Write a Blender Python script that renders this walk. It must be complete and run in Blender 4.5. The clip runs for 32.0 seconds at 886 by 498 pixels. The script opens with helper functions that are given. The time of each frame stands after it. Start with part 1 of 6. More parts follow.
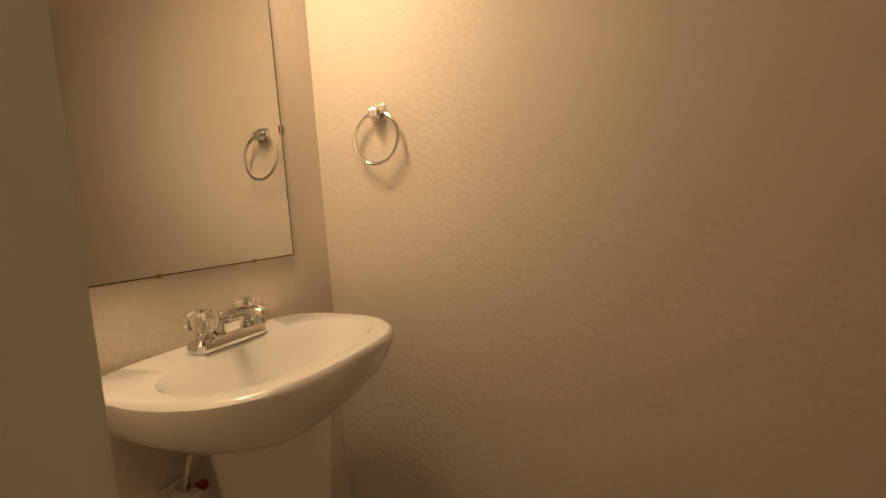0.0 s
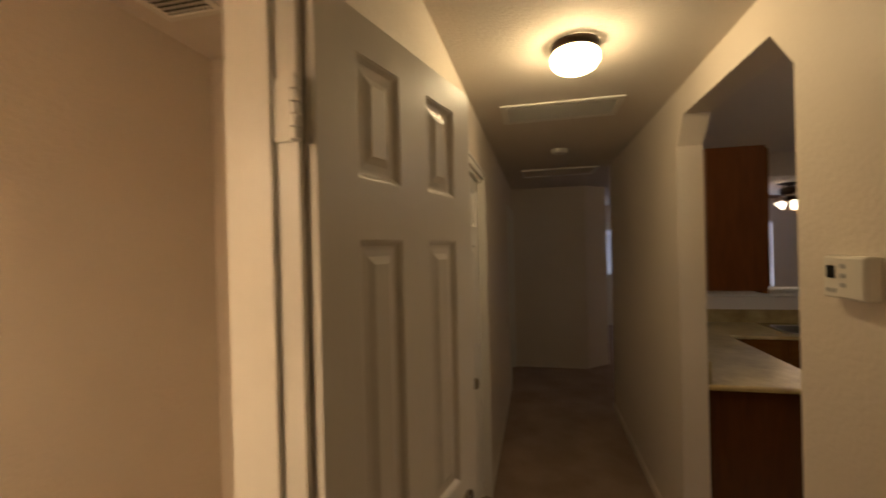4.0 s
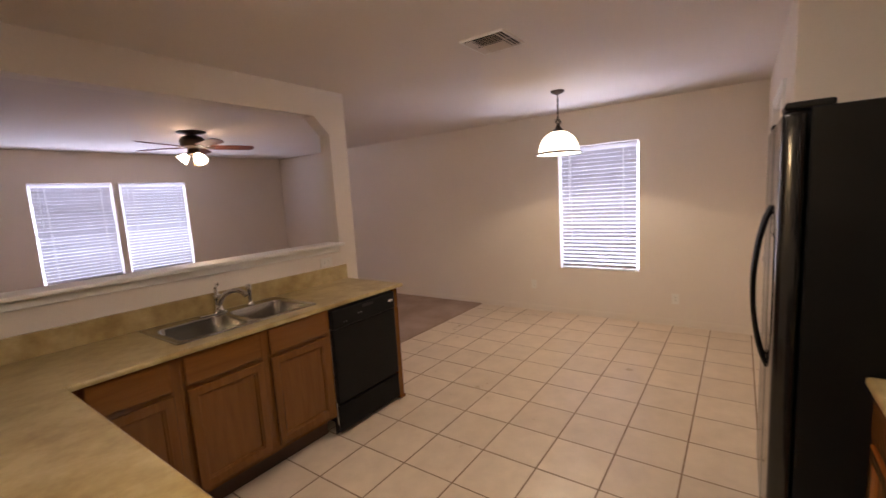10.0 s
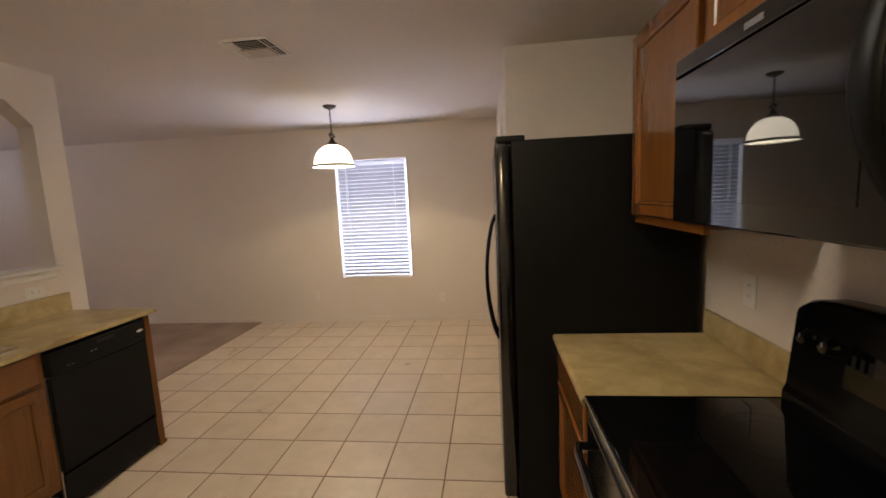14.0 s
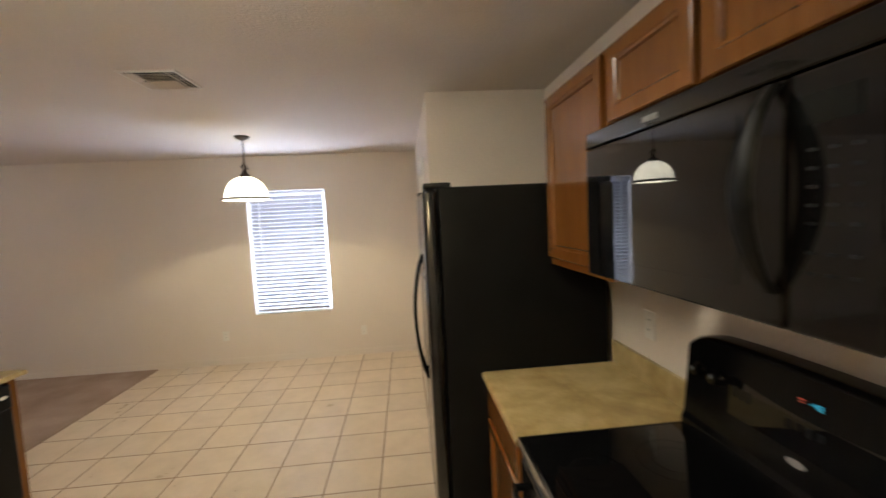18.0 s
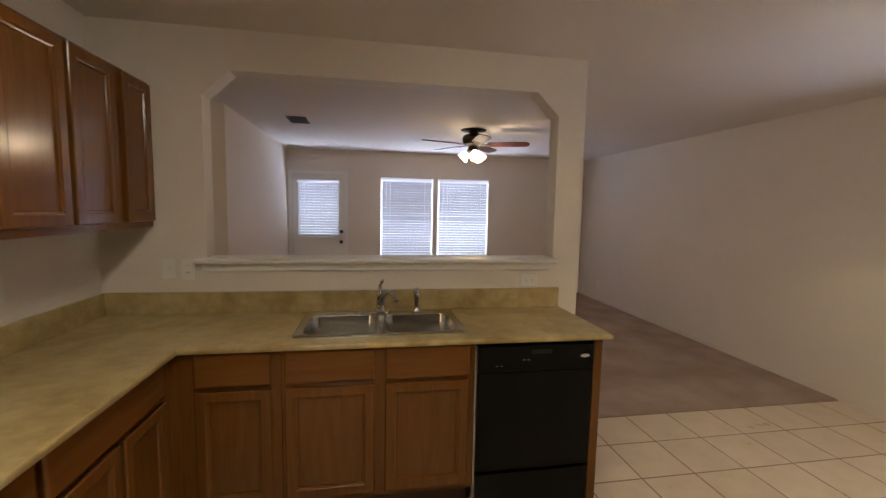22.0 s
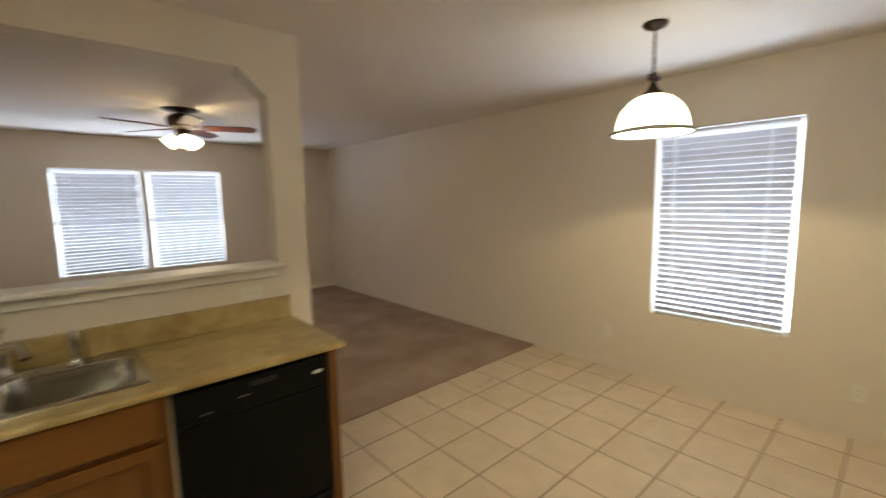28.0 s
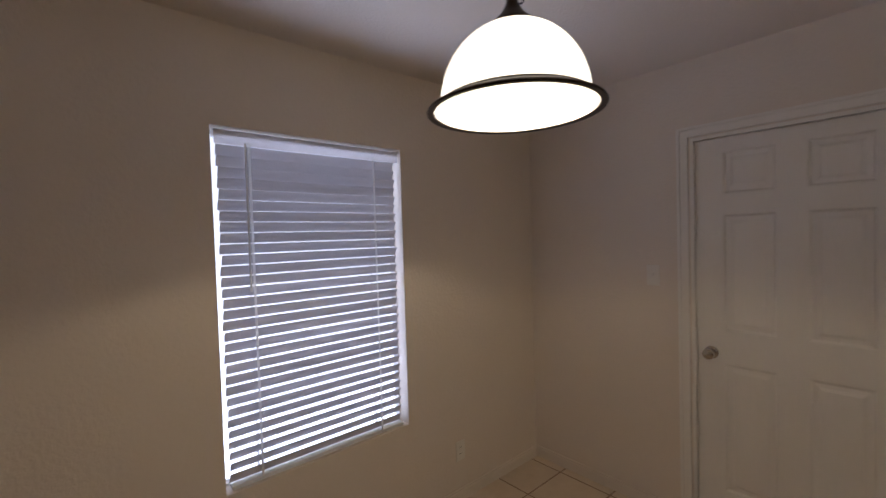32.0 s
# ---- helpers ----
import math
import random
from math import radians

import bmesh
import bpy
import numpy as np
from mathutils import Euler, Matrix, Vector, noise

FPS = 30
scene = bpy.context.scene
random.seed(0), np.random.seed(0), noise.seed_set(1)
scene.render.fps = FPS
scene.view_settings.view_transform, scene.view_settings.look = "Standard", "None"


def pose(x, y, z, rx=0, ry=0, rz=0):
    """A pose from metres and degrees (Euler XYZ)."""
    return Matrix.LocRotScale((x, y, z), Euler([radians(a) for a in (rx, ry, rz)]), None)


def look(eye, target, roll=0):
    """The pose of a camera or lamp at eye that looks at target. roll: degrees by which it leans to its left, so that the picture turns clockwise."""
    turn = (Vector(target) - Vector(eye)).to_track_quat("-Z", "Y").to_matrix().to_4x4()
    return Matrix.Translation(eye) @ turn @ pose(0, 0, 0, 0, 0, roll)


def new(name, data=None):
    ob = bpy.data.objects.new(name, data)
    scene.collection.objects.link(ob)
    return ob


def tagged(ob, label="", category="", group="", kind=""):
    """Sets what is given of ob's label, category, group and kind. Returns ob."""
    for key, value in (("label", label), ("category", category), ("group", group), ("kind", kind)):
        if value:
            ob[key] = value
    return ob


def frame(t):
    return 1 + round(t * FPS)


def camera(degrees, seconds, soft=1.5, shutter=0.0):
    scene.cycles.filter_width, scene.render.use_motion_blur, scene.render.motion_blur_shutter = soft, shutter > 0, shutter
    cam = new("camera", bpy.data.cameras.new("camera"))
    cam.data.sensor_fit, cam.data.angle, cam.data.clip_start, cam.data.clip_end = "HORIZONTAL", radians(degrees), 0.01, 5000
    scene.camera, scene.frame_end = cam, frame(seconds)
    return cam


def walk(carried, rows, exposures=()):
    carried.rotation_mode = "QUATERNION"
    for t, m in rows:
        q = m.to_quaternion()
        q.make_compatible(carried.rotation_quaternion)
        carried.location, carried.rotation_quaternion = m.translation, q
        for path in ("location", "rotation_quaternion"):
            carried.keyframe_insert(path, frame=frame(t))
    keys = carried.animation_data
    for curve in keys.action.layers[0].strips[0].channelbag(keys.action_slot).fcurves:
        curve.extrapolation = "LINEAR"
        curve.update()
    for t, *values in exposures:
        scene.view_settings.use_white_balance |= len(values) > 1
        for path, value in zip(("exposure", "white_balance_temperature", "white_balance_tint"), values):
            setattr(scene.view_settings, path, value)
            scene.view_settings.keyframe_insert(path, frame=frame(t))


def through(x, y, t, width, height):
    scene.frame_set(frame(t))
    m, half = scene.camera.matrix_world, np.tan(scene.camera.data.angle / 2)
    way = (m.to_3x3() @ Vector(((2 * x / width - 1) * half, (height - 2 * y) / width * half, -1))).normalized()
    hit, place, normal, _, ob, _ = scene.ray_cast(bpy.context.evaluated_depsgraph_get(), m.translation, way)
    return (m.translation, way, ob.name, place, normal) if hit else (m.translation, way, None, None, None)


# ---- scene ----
cam = camera(93.3, 32.0, 1.5, 0.5)
PATH = (  # seconds, eye, heading, tilt, lean
    (0.0, -1.131, -3.954, 1.098, 114.82, -4.87, -3.96),
    (0.5, -1.106, -3.967, 1.116, 114.43, -4.62, -4.93),
    (1.0, -1.042, -4.004, 1.202, 108.81, -5.44, -7.10),
    (1.5, -0.985, -4.080, 1.321, 97.74, -4.96, -5.66),
    (2.0, -0.939, -4.192, 1.457, 80.29, -6.41, -4.15),
    (2.5, -0.869, -4.298, 1.569, 63.54, -4.16, -2.40),
    (3.0, -0.799, -4.384, 1.598, 44.34, -2.03, -1.06),
    (3.5, -0.815, -4.378, 1.645, 26.86, -1.55, -0.60),
    (4.0, -0.844, -4.305, 1.656, 12.72, -0.11, -1.41),
    (4.5, -0.821, -4.133, 1.638, 1.35, -1.50, -4.07),
    (6.5, -0.728, -3.168, 1.621, -21.67, -3.93, -0.54),
    (7.0, -0.544, -3.023, 1.631, -26.73, -3.60, 0.04),
    (7.5, -0.429, -2.850, 1.627, -34.55, -3.53, -1.78),
    (8.0, -0.256, -2.730, 1.622, -41.42, -2.04, -1.05),
    (8.5, -0.101, -2.653, 1.591, -43.84, -4.73, -1.61),
    (9.0, 0.029, -2.616, 1.585, -46.65, -4.18, -0.83),
    (9.5, 0.145, -2.660, 1.577, -49.84, -5.67, -1.56),
    (10.0, 0.225, -2.703, 1.559, -54.42, -7.31, -3.40),
    (10.5, 0.245, -2.708, 1.530, -58.63, -6.92, -4.49),
    (11.0, 0.250, -2.698, 1.538, -61.64, -7.16, -3.57),
    (11.5, 0.247, -2.715, 1.539, -65.47, -7.17, -3.74),
    (12.0, 0.237, -2.729, 1.536, -69.00, -7.31, -3.56),
    (12.5, 0.221, -2.735, 1.535, -72.96, -7.65, -3.69),
    (13.0, 0.201, -2.748, 1.538, -76.94, -7.75, -3.39),
    (13.5, 0.184, -2.765, 1.539, -80.42, -7.51, -3.20),
    (14.0, 0.161, -2.777, 1.544, -83.50, -7.15, -2.72),
    (14.5, 0.142, -2.796, 1.540, -86.84, -6.78, -3.08),
    (15.0, 0.125, -2.820, 1.545, -90.20, -7.10, -3.20),
    (15.5, 0.108, -2.845, 1.547, -93.79, -7.05, -3.32),
    (17.5, 0.065, -2.794, 1.613, -100.87, -5.70, -2.65),
    (18.0, 0.141, -2.724, 1.639, -95.06, -4.47, -2.85),
    (18.5, 0.325, -2.677, 1.640, -84.71, -3.83, -1.70),
    (19.0, 0.516, -2.582, 1.649, -74.08, -3.43, -0.05),
    (19.5, 0.751, -2.433, 1.555, -62.73, -1.55, -0.48),
    (20.0, 1.021, -2.406, 1.568, -49.72, -2.10, -0.73),
    (20.5, 1.239, -2.348, 1.566, -36.38, -2.88, 1.15),
    (21.0, 1.360, -2.310, 1.549, -25.03, -3.22, 1.73),
    (21.5, 1.407, -2.361, 1.527, -14.07, -5.06, 0.28),
    (22.0, 1.405, -2.455, 1.518, -9.99, -5.51, 1.16),
    (22.5, 1.366, -2.481, 1.537, -8.39, -5.55, -0.24),
    (23.0, 1.307, -2.504, 1.538, -5.50, -4.87, 0.84),
    (23.5, 1.280, -2.516, 1.539, -3.27, -5.24, 0.78),
    (24.0, 1.248, -2.522, 1.533, -0.98, -5.65, 0.90),
    (24.5, 1.238, -2.518, 1.530, -0.33, -5.85, 0.70),
    (26.5, 1.321, -2.482, 1.525, -4.07, -6.34, -1.60),
    (27.0, 1.434, -2.462, 1.542, -10.14, -5.57, -2.52),
    (27.5, 1.523, -2.411, 1.547, -24.79, -7.30, -1.86),
    (28.0, 1.704, -2.287, 1.552, -41.75, -6.90, -1.17),
    (28.5, 1.811, -2.118, 1.605, -59.21, -6.08, -1.05),
    (29.0, 2.016, -1.930, 1.672, -69.37, -4.03, -0.94),
    (29.5, 2.200, -1.695, 1.666, -78.78, -2.42, -0.86),
    (30.0, 2.412, -1.446, 1.679, -88.57, -2.93, -1.17),
    (30.5, 2.678, -1.234, 1.644, -95.88, -0.93, 0.21),
    (31.0, 2.948, -0.988, 1.653, -106.78, -0.62, -0.80),
    (31.5, 3.207, -0.771, 1.611, -119.70, -1.89, -2.83),
    (32.0, 3.436, -0.500, 1.574, -130.93, -1.68, -1.77),
)
W_DIN, W_LIV, W_LIV2, HAZE = 3.0, 4.0, 6.0, 2.0
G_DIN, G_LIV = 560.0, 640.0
P_PEND, P_HALL, P_BATH, P_FAN = 24.0, 31.0, 92.0, 13.0
E_BELL = 40.0
E_SHADE, E_HALLG, FLUO, FLUO_C = 4.0, 6.0, 17.0, (1.0, 0.87, 0.72)
D3_SWING = 96.0
EXPOSURES = ((0.0, -2.13, 6400, 8), (1.0, -2.18, 6250, 6), (2.0, -2.18, 6450, 13), (3.0, -1.92, 6550, 14), (4.0, -1.45, 6500, 10), (4.6, -1.2, 6500, 10), (6.0, -0.75, 6600, 7), (6.5, -0.15, 6600, 6), (7.0, 0.0, 6600, 6),
             (9.0, 0.1, 6350, 4), (10.0, 0.12, 6450, 17), (11.0, 0.1, 6350, 10), (13.0, 0.1, 6250, 8), (15.0, 0.05, 6300, 5), (18.0, 0.45, 6000, 0), (19.0, 0.32, 6150, 0), (20.0, 0.0, 6400, 6), (21.0, -0.19, 6350, 2), (22.0, -0.02, 6250, 2),
             (23.0, 0.27, 6450, -3), (24.0, 0.22, 6600, -6), (27.0, 0.25, 6800, -11), (28.0, 0.15, 6650, -8), (29.0, -0.05, 6500, -7), (30.0, -0.45, 6450, -4), (31.0, -0.87, 6300, 5), (32.0, -1.25, 6150, 10))
def heading(x, y, z, yaw, tilt, lean):
    a, b = radians(yaw), radians(tilt)
    way = Vector((-math.sin(a) * math.cos(b), math.cos(a) * math.cos(b), math.sin(b)))
    return look((x, y, z), Vector((x, y, z)) + way, lean)


walk(cam, [(t, heading(x, y, z, yaw, tilt, lean)) for t, x, y, z, yaw, tilt, lean in PATH], EXPOSURES)

# ---- world, sun, window light ----
world = bpy.data.worlds.new("sky")
scene.world = world
world.use_nodes = True
wn = world.node_tree.nodes
sky = wn.new("ShaderNodeTexSky")
sky.sky_type = "NISHITA"
sky.sun_disc = False
sky.sun_elevation, sky.sun_rotation = radians(42), radians(215)
wn["Background"].inputs["Strength"].default_value = 0.12
world.node_tree.links.new(sky.outputs["Color"], wn["Background"].inputs["Color"])
sun = new("sun", bpy.data.lights.new("sun", "SUN"))
sun.data.energy, sun.data.angle, sun.data.color = 1.0, radians(12), (1.0, 0.95, 0.88)
sun.matrix_world = look((-20, -30, 30), (2, 0, 0))


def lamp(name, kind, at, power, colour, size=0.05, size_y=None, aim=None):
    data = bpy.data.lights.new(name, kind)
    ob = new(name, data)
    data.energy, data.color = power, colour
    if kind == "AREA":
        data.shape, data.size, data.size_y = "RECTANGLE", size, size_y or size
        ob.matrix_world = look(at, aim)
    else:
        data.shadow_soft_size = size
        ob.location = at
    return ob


H = 2.44            # ceiling height
DAY = (0.66, 0.71, 1.0)
PX, PY = 4.095, -1.318   # dining pendant
# daylight in the window openings
lamp("window_daylight", "AREA", (5.322, -1.345, 1.305), W_DIN, DAY, 0.888, 1.458, (0, -1.345, 1.305))
lamp("window_daylight", "AREA", (2.03, 4.792, 1.3375), W_LIV, DAY, 0.882, 1.357, (2.03, 0, 1.3375))
lamp("window_daylight", "AREA", (3.0125, 4.792, 1.3375), W_LIV2, DAY, 0.887, 1.357, (3.0125, 0, 1.3375))
lamp("door_daylight", "AREA", (0.575, 4.752, 1.48), W_LIV * 0.5, DAY, 0.63, 0.89, (0.575, 0, 1.48))
lamp("window_daylight", "AREA", (-2.15, 4.792, 1.3375), W_LIV, DAY, 1.19, 1.357, (-2.15, 0, 1.3375))
# added upward-facing area lamps in place of light bounced off the ground outside
lamp("ground_bounce_fill", "AREA", (6.39, -1.345, 0.02), G_DIN, DAY, 2.1, 4.6, (6.39, -1.345, 3.0))
lamp("ground_bounce_fill", "AREA", (2.0, 5.85, 0.02), G_LIV, DAY, 4.4, 1.9, (2.0, 5.85, 3.0))
lamp("ground_bounce_fill", "AREA", (-2.15, 5.85, 0.02), G_LIV * 0.4, DAY, 1.8, 1.9, (-2.15, 5.85, 3.0))
# bulbs of the fittings
lamp("pendant_bulb_light", "POINT", (PX, PY, 1.955), P_PEND, (1.0, 0.78, 0.52), 0.012)
lamp("hall_bulb_light", "POINT", (-0.683, -2.59, 2.375), P_HALL, (1.0, 0.75, 0.41), 0.04)
for bulb_x in (-1.735, -1.555):
    lamp("bath_bulb_light", "POINT", (bulb_x, -4.625, 1.955), P_BATH / 2, (1.0, 0.70, 0.42), 0.045)
lamp("fan_bulb_light", "POINT", (2.60, 2.40, 2.06), P_FAN, (1.0, 0.66, 0.40), 0.05)


# ---- materials ----
def mat(name, c1, c2=None, scale=6.0, rough=0.5, metal=0.0, bump=0.0, bscale=150.0, fine=0.12, stretch=(1, 1, 1), spec=0.5,
        rvar=0.08, detail=4.0, distort=0.0, bdist=0.002, piece=0.0, coat=0.0):
    m = bpy.data.materials.new(name)
    m.use_nodes = True
    nt, n = m.node_tree, m.node_tree.nodes
    link = nt.links.new
    bsdf = n["Principled BSDF"]
    tc, mp, info = n.new("ShaderNodeTexCoord"), n.new("ShaderNodeMapping"), n.new("ShaderNodeObjectInfo")
    mp.inputs["Scale"].default_value = stretch
    off = n.new("ShaderNodeVectorMath")
    off.operation = "MULTIPLY_ADD"
    off.inputs[1].default_value = (7.3, 5.1, 9.7) if piece else (0, 0, 0)
    link(info.outputs["Random"], off.inputs[0])
    link(tc.outputs["Object"], off.inputs[2])
    link(off.outputs[0], mp.inputs["Vector"])
    a, b = n.new("ShaderNodeTexNoise"), n.new("ShaderNodeTexNoise")
    a.inputs["Scale"].default_value, a.inputs["Detail"].default_value, a.inputs["Distortion"].default_value = scale, detail, distort
    b.inputs["Scale"].default_value, b.inputs["Detail"].default_value = bscale, 3.0
    link(mp.outputs["Vector"], a.inputs["Vector"])
    link(mp.outputs["Vector"], b.inputs["Vector"])
    ramp = n.new("ShaderNodeMapRange")
    ramp.inputs["From Min"].default_value, ramp.inputs["From Max"].default_value = 0.32, 0.68
    link(a.outputs["Fac"], ramp.inputs["Value"])
    mix = n.new("ShaderNodeMix")
    mix.data_type = "RGBA"
    mix.inputs["A"].default_value, mix.inputs["B"].default_value = (*c1, 1), (*(c2 or c1), 1)
    link(ramp.outputs["Result"], mix.inputs["Factor"])
    hsv = n.new("ShaderNodeHueSaturation")
    link(mix.outputs["Result"], hsv.inputs["Color"])
    val = n.new("ShaderNodeMapRange")
    val.inputs["To Min"].default_value, val.inputs["To Max"].default_value = 1 - fine, 1 + fine
    link(b.outputs["Fac"], val.inputs["Value"])
    if piece:
        per = n.new("ShaderNodeMapRange")
        per.inputs["To Min"].default_value, per.inputs["To Max"].default_value = 1 - piece, 1 + piece
        link(info.outputs["Random"], per.inputs["Value"])
        mul = n.new("ShaderNodeMath")
        mul.operation = "MULTIPLY"
        link(val.outputs["Result"], mul.inputs[0])
        link(per.outputs["Result"], mul.inputs[1])
        link(mul.outputs[0], hsv.inputs["Value"])
    else:
        link(val.outputs["Result"], hsv.inputs["Value"])
    link(hsv.outputs["Color"], bsdf.inputs["Base Color"])
    rr = n.new("ShaderNodeMapRange")
    rr.inputs["To Min"].default_value, rr.inputs["To Max"].default_value = max(0.02, rough - rvar), min(1, rough + rvar)
    link(a.outputs["Fac"], rr.inputs["Value"])
    link(rr.outputs["Result"], bsdf.inputs["Roughness"])
    bsdf.inputs["Metallic"].default_value = metal
    bsdf.inputs["Specular IOR Level"].default_value = spec
    bsdf.inputs["Coat Weight"].default_value = coat
    if bump:
        bp = n.new("ShaderNodeBump")
        bp.inputs["Strength"].default_value, bp.inputs["Distance"].default_value = bump, bdist
        link(b.outputs["Fac"], bp.inputs["Height"])
        link(bp.outputs["Normal"], bsdf.inputs["Normal"])
    return m


def glow(name, colour, strength, base=(0.85, 0.84, 0.8)):
    m = bpy.data.materials.new(name)
    m.use_nodes = True
    b = m.node_tree.nodes["Principled BSDF"]
    b.inputs["Base Color"].default_value = (*base, 1)
    b.inputs["Roughness"].default_value = 0.35
    b.inputs["Emission Color"].default_value = (*colour, 1)
    b.inputs["Emission Strength"].default_value = strength
    return m


def clear(name, tint=(1, 1, 1), rough=0.0, ior=1.45):
    m = bpy.data.materials.new(name)
    m.use_nodes = True
    b = m.node_tree.nodes["Principled BSDF"]
    b.inputs["Base Color"].default_value = (*tint, 1)
    b.inputs["Transmission Weight"].default_value = 1.0
    b.inputs["Roughness"].default_value = rough
    b.inputs["IOR"].default_value = ior
    return m


def milky(name, colour, through, strength=0.0, glowing=(1, 1, 1)):
    """Thin stuff that lets part of the light through: diffuse and translucent."""
    m = bpy.data.materials.new(name)
    m.use_nodes = True
    nt, n = m.node_tree, m.node_tree.nodes
    b, out = n["Principled BSDF"], n["Material Output"]
    b.inputs["Base Color"].default_value = (*colour, 1)
    b.inputs["Roughness"].default_value = 0.4
    b.inputs["Emission Color"].default_value = (*glowing, 1)
    b.inputs["Emission Strength"].default_value = strength
    tr, mx = n.new("ShaderNodeBsdfTranslucent"), n.new("ShaderNodeMixShader")
    tr.inputs["Color"].default_value = (*colour, 1)
    mx.inputs["Fac"].default_value = through
    nt.links.new(b.outputs[0], mx.inputs[1])
    nt.links.new(tr.outputs[0], mx.inputs[2])
    nt.links.new(mx.outputs[0], out.inputs["Surface"])
    return m


def laminate(name):
    """Printed stone-look laminate: soft olive and brown clouds with a finer mottle over them."""
    m = bpy.data.materials.new(name)
    m.use_nodes = True
    nt, n = m.node_tree, m.node_tree.nodes
    bsdf, tc = n["Principled BSDF"], n.new("ShaderNodeTexCoord")
    level = []
    for scale, detail in ((4.5, 3.0), (16.0, 5.0), (70.0, 2.0)):
        tex = n.new("ShaderNodeTexNoise")
        tex.inputs["Scale"].default_value, tex.inputs["Detail"].default_value = scale, detail
        nt.links.new(tc.outputs["Object"], tex.inputs["Vector"])
        level.append(tex)
    def blend(a, c, share):
        s = n.new("ShaderNodeMix")
        s.inputs["Factor"].default_value = share
        nt.links.new(a, s.inputs["A"])
        nt.links.new(c, s.inputs["B"])
        return s.outputs["Result"]
    fac = blend(blend(level[0].outputs["Fac"], level[1].outputs["Fac"], 0.46), level[2].outputs["Fac"], 0.12)
    ramp = n.new("ShaderNodeValToRGB")
    ramp.color_ramp.elements[0].position, ramp.color_ramp.elements[0].color = 0.35, (0.295, 0.202, 0.078, 1)
    ramp.color_ramp.elements[1].position, ramp.color_ramp.elements[1].color = 0.63, (0.505, 0.395, 0.195, 1)
    mid = ramp.color_ramp.elements.new(0.48)
    mid.color = (0.395, 0.293, 0.122, 1)
    nt.links.new(fac, ramp.inputs["Fac"])
    nt.links.new(ramp.outputs["Color"], bsdf.inputs["Base Color"])
    bsdf.inputs["Roughness"].default_value = 0.30
    return m


M_WALL = mat("wall_paint", (0.71, 0.635, 0.545), (0.74, 0.665, 0.575), 1.3, 0.55, bump=0.52, bscale=70, fine=0.02, spec=0.35, bdist=0.004)
M_CEIL = mat("ceiling_paint", (0.69, 0.625, 0.555), (0.72, 0.655, 0.585), 1.1, 0.8, bump=0.6, bscale=75, fine=0.03, spec=0.2, bdist=0.004)
M_TRIM = mat("white_trim", (0.76, 0.73, 0.67), (0.79, 0.76, 0.70), 3, 0.38, bump=0.03, bscale=40, fine=0.02)
M_DOOR = mat("door_paint", (0.74, 0.71, 0.65), (0.77, 0.74, 0.68), 3, 0.36, bump=0.12, bscale=90, fine=0.02, stretch=(1, 1, 0.12))
M_CARPET = mat("carpet", (0.335, 0.243, 0.190), (0.455, 0.345, 0.275), 2.6, 0.95, bump=1.0, bscale=240, fine=0.30, spec=0.1, bdist=0.006, detail=5)
M_TILE = mat("floor_tile", (0.62, 0.505, 0.372), (0.69, 0.570, 0.428), 7, 0.30, bump=0.05, bscale=22, fine=0.04, piece=0.04, rvar=0.06, bdist=0.0012)
M_GROUT = mat("grout", (0.235, 0.152, 0.095), (0.32, 0.215, 0.142), 5, 0.9, bump=0.3, bscale=300, fine=0.15)
M_OAK = mat("oak_stain", (0.142, 0.0530, 0.0105), (0.172, 0.0670, 0.0145), 2.0, 0.165, bscale=9, fine=0.06, stretch=(16, 16, 1.3), detail=4, distort=1.0, piece=0.06, spec=0.45, rvar=0.03, bump=0.12, bdist=0.001)
M_OAKH = mat("oak_stain_level", (0.142, 0.0530, 0.0105), (0.172, 0.0670, 0.0145), 2.0, 0.165, bscale=9, fine=0.06, stretch=(1.3, 1.3, 16), detail=4, distort=1.0, piece=0.06, spec=0.45, rvar=0.03, bump=0.12, bdist=0.001)
# darker, redder oak for cabinet bodies and the counter's end panel
M_OAKSIDE = mat("oak_dark_side", (0.070, 0.0235, 0.0072), (0.096, 0.0335, 0.0100), 2.2, 0.30, bscale=9, fine=0.12, stretch=(14, 14, 1.1), detail=5, distort=1.6, spec=0.30, rvar=0.04)
# near-black brown with the toe recess shade in it; mirror's worn edge shares it
M_OAKIN = mat("toe_shade_worn_edge", (0.06, 0.028, 0.012), (0.08, 0.036, 0.016), 5, 0.6, fine=0.1)
M_LAM = laminate("laminate_counter")
M_STEEL = mat("brushed_steel", (0.46, 0.45, 0.42), (0.52, 0.51, 0.48), 3, 0.21, metal=1.0, fine=0.03, rvar=0.05)
M_CHROME = mat("chrome", (0.72, 0.71, 0.69), (0.76, 0.75, 0.73), 5, 0.10, metal=1.0, fine=0.02, rvar=0.04)
M_NICKEL = mat("satin_nickel", (0.42, 0.38, 0.32), (0.48, 0.44, 0.38), 5, 0.25, metal=1.0, fine=0.04)
M_BRASS = mat("aged_brass", (0.36, 0.25, 0.11), (0.42, 0.30, 0.14), 5, 0.3, metal=1.0, fine=0.05)
M_BRONZE = mat("oiled_bronze", (0.030, 0.018, 0.011), (0.050, 0.030, 0.018), 9, 0.38, metal=0.6, fine=0.2)
M_BLACK = mat("black_enamel", (0.004, 0.004, 0.0045), (0.006, 0.006, 0.0065), 4, 0.10, fine=0.1, spec=0.32, rvar=0.03)
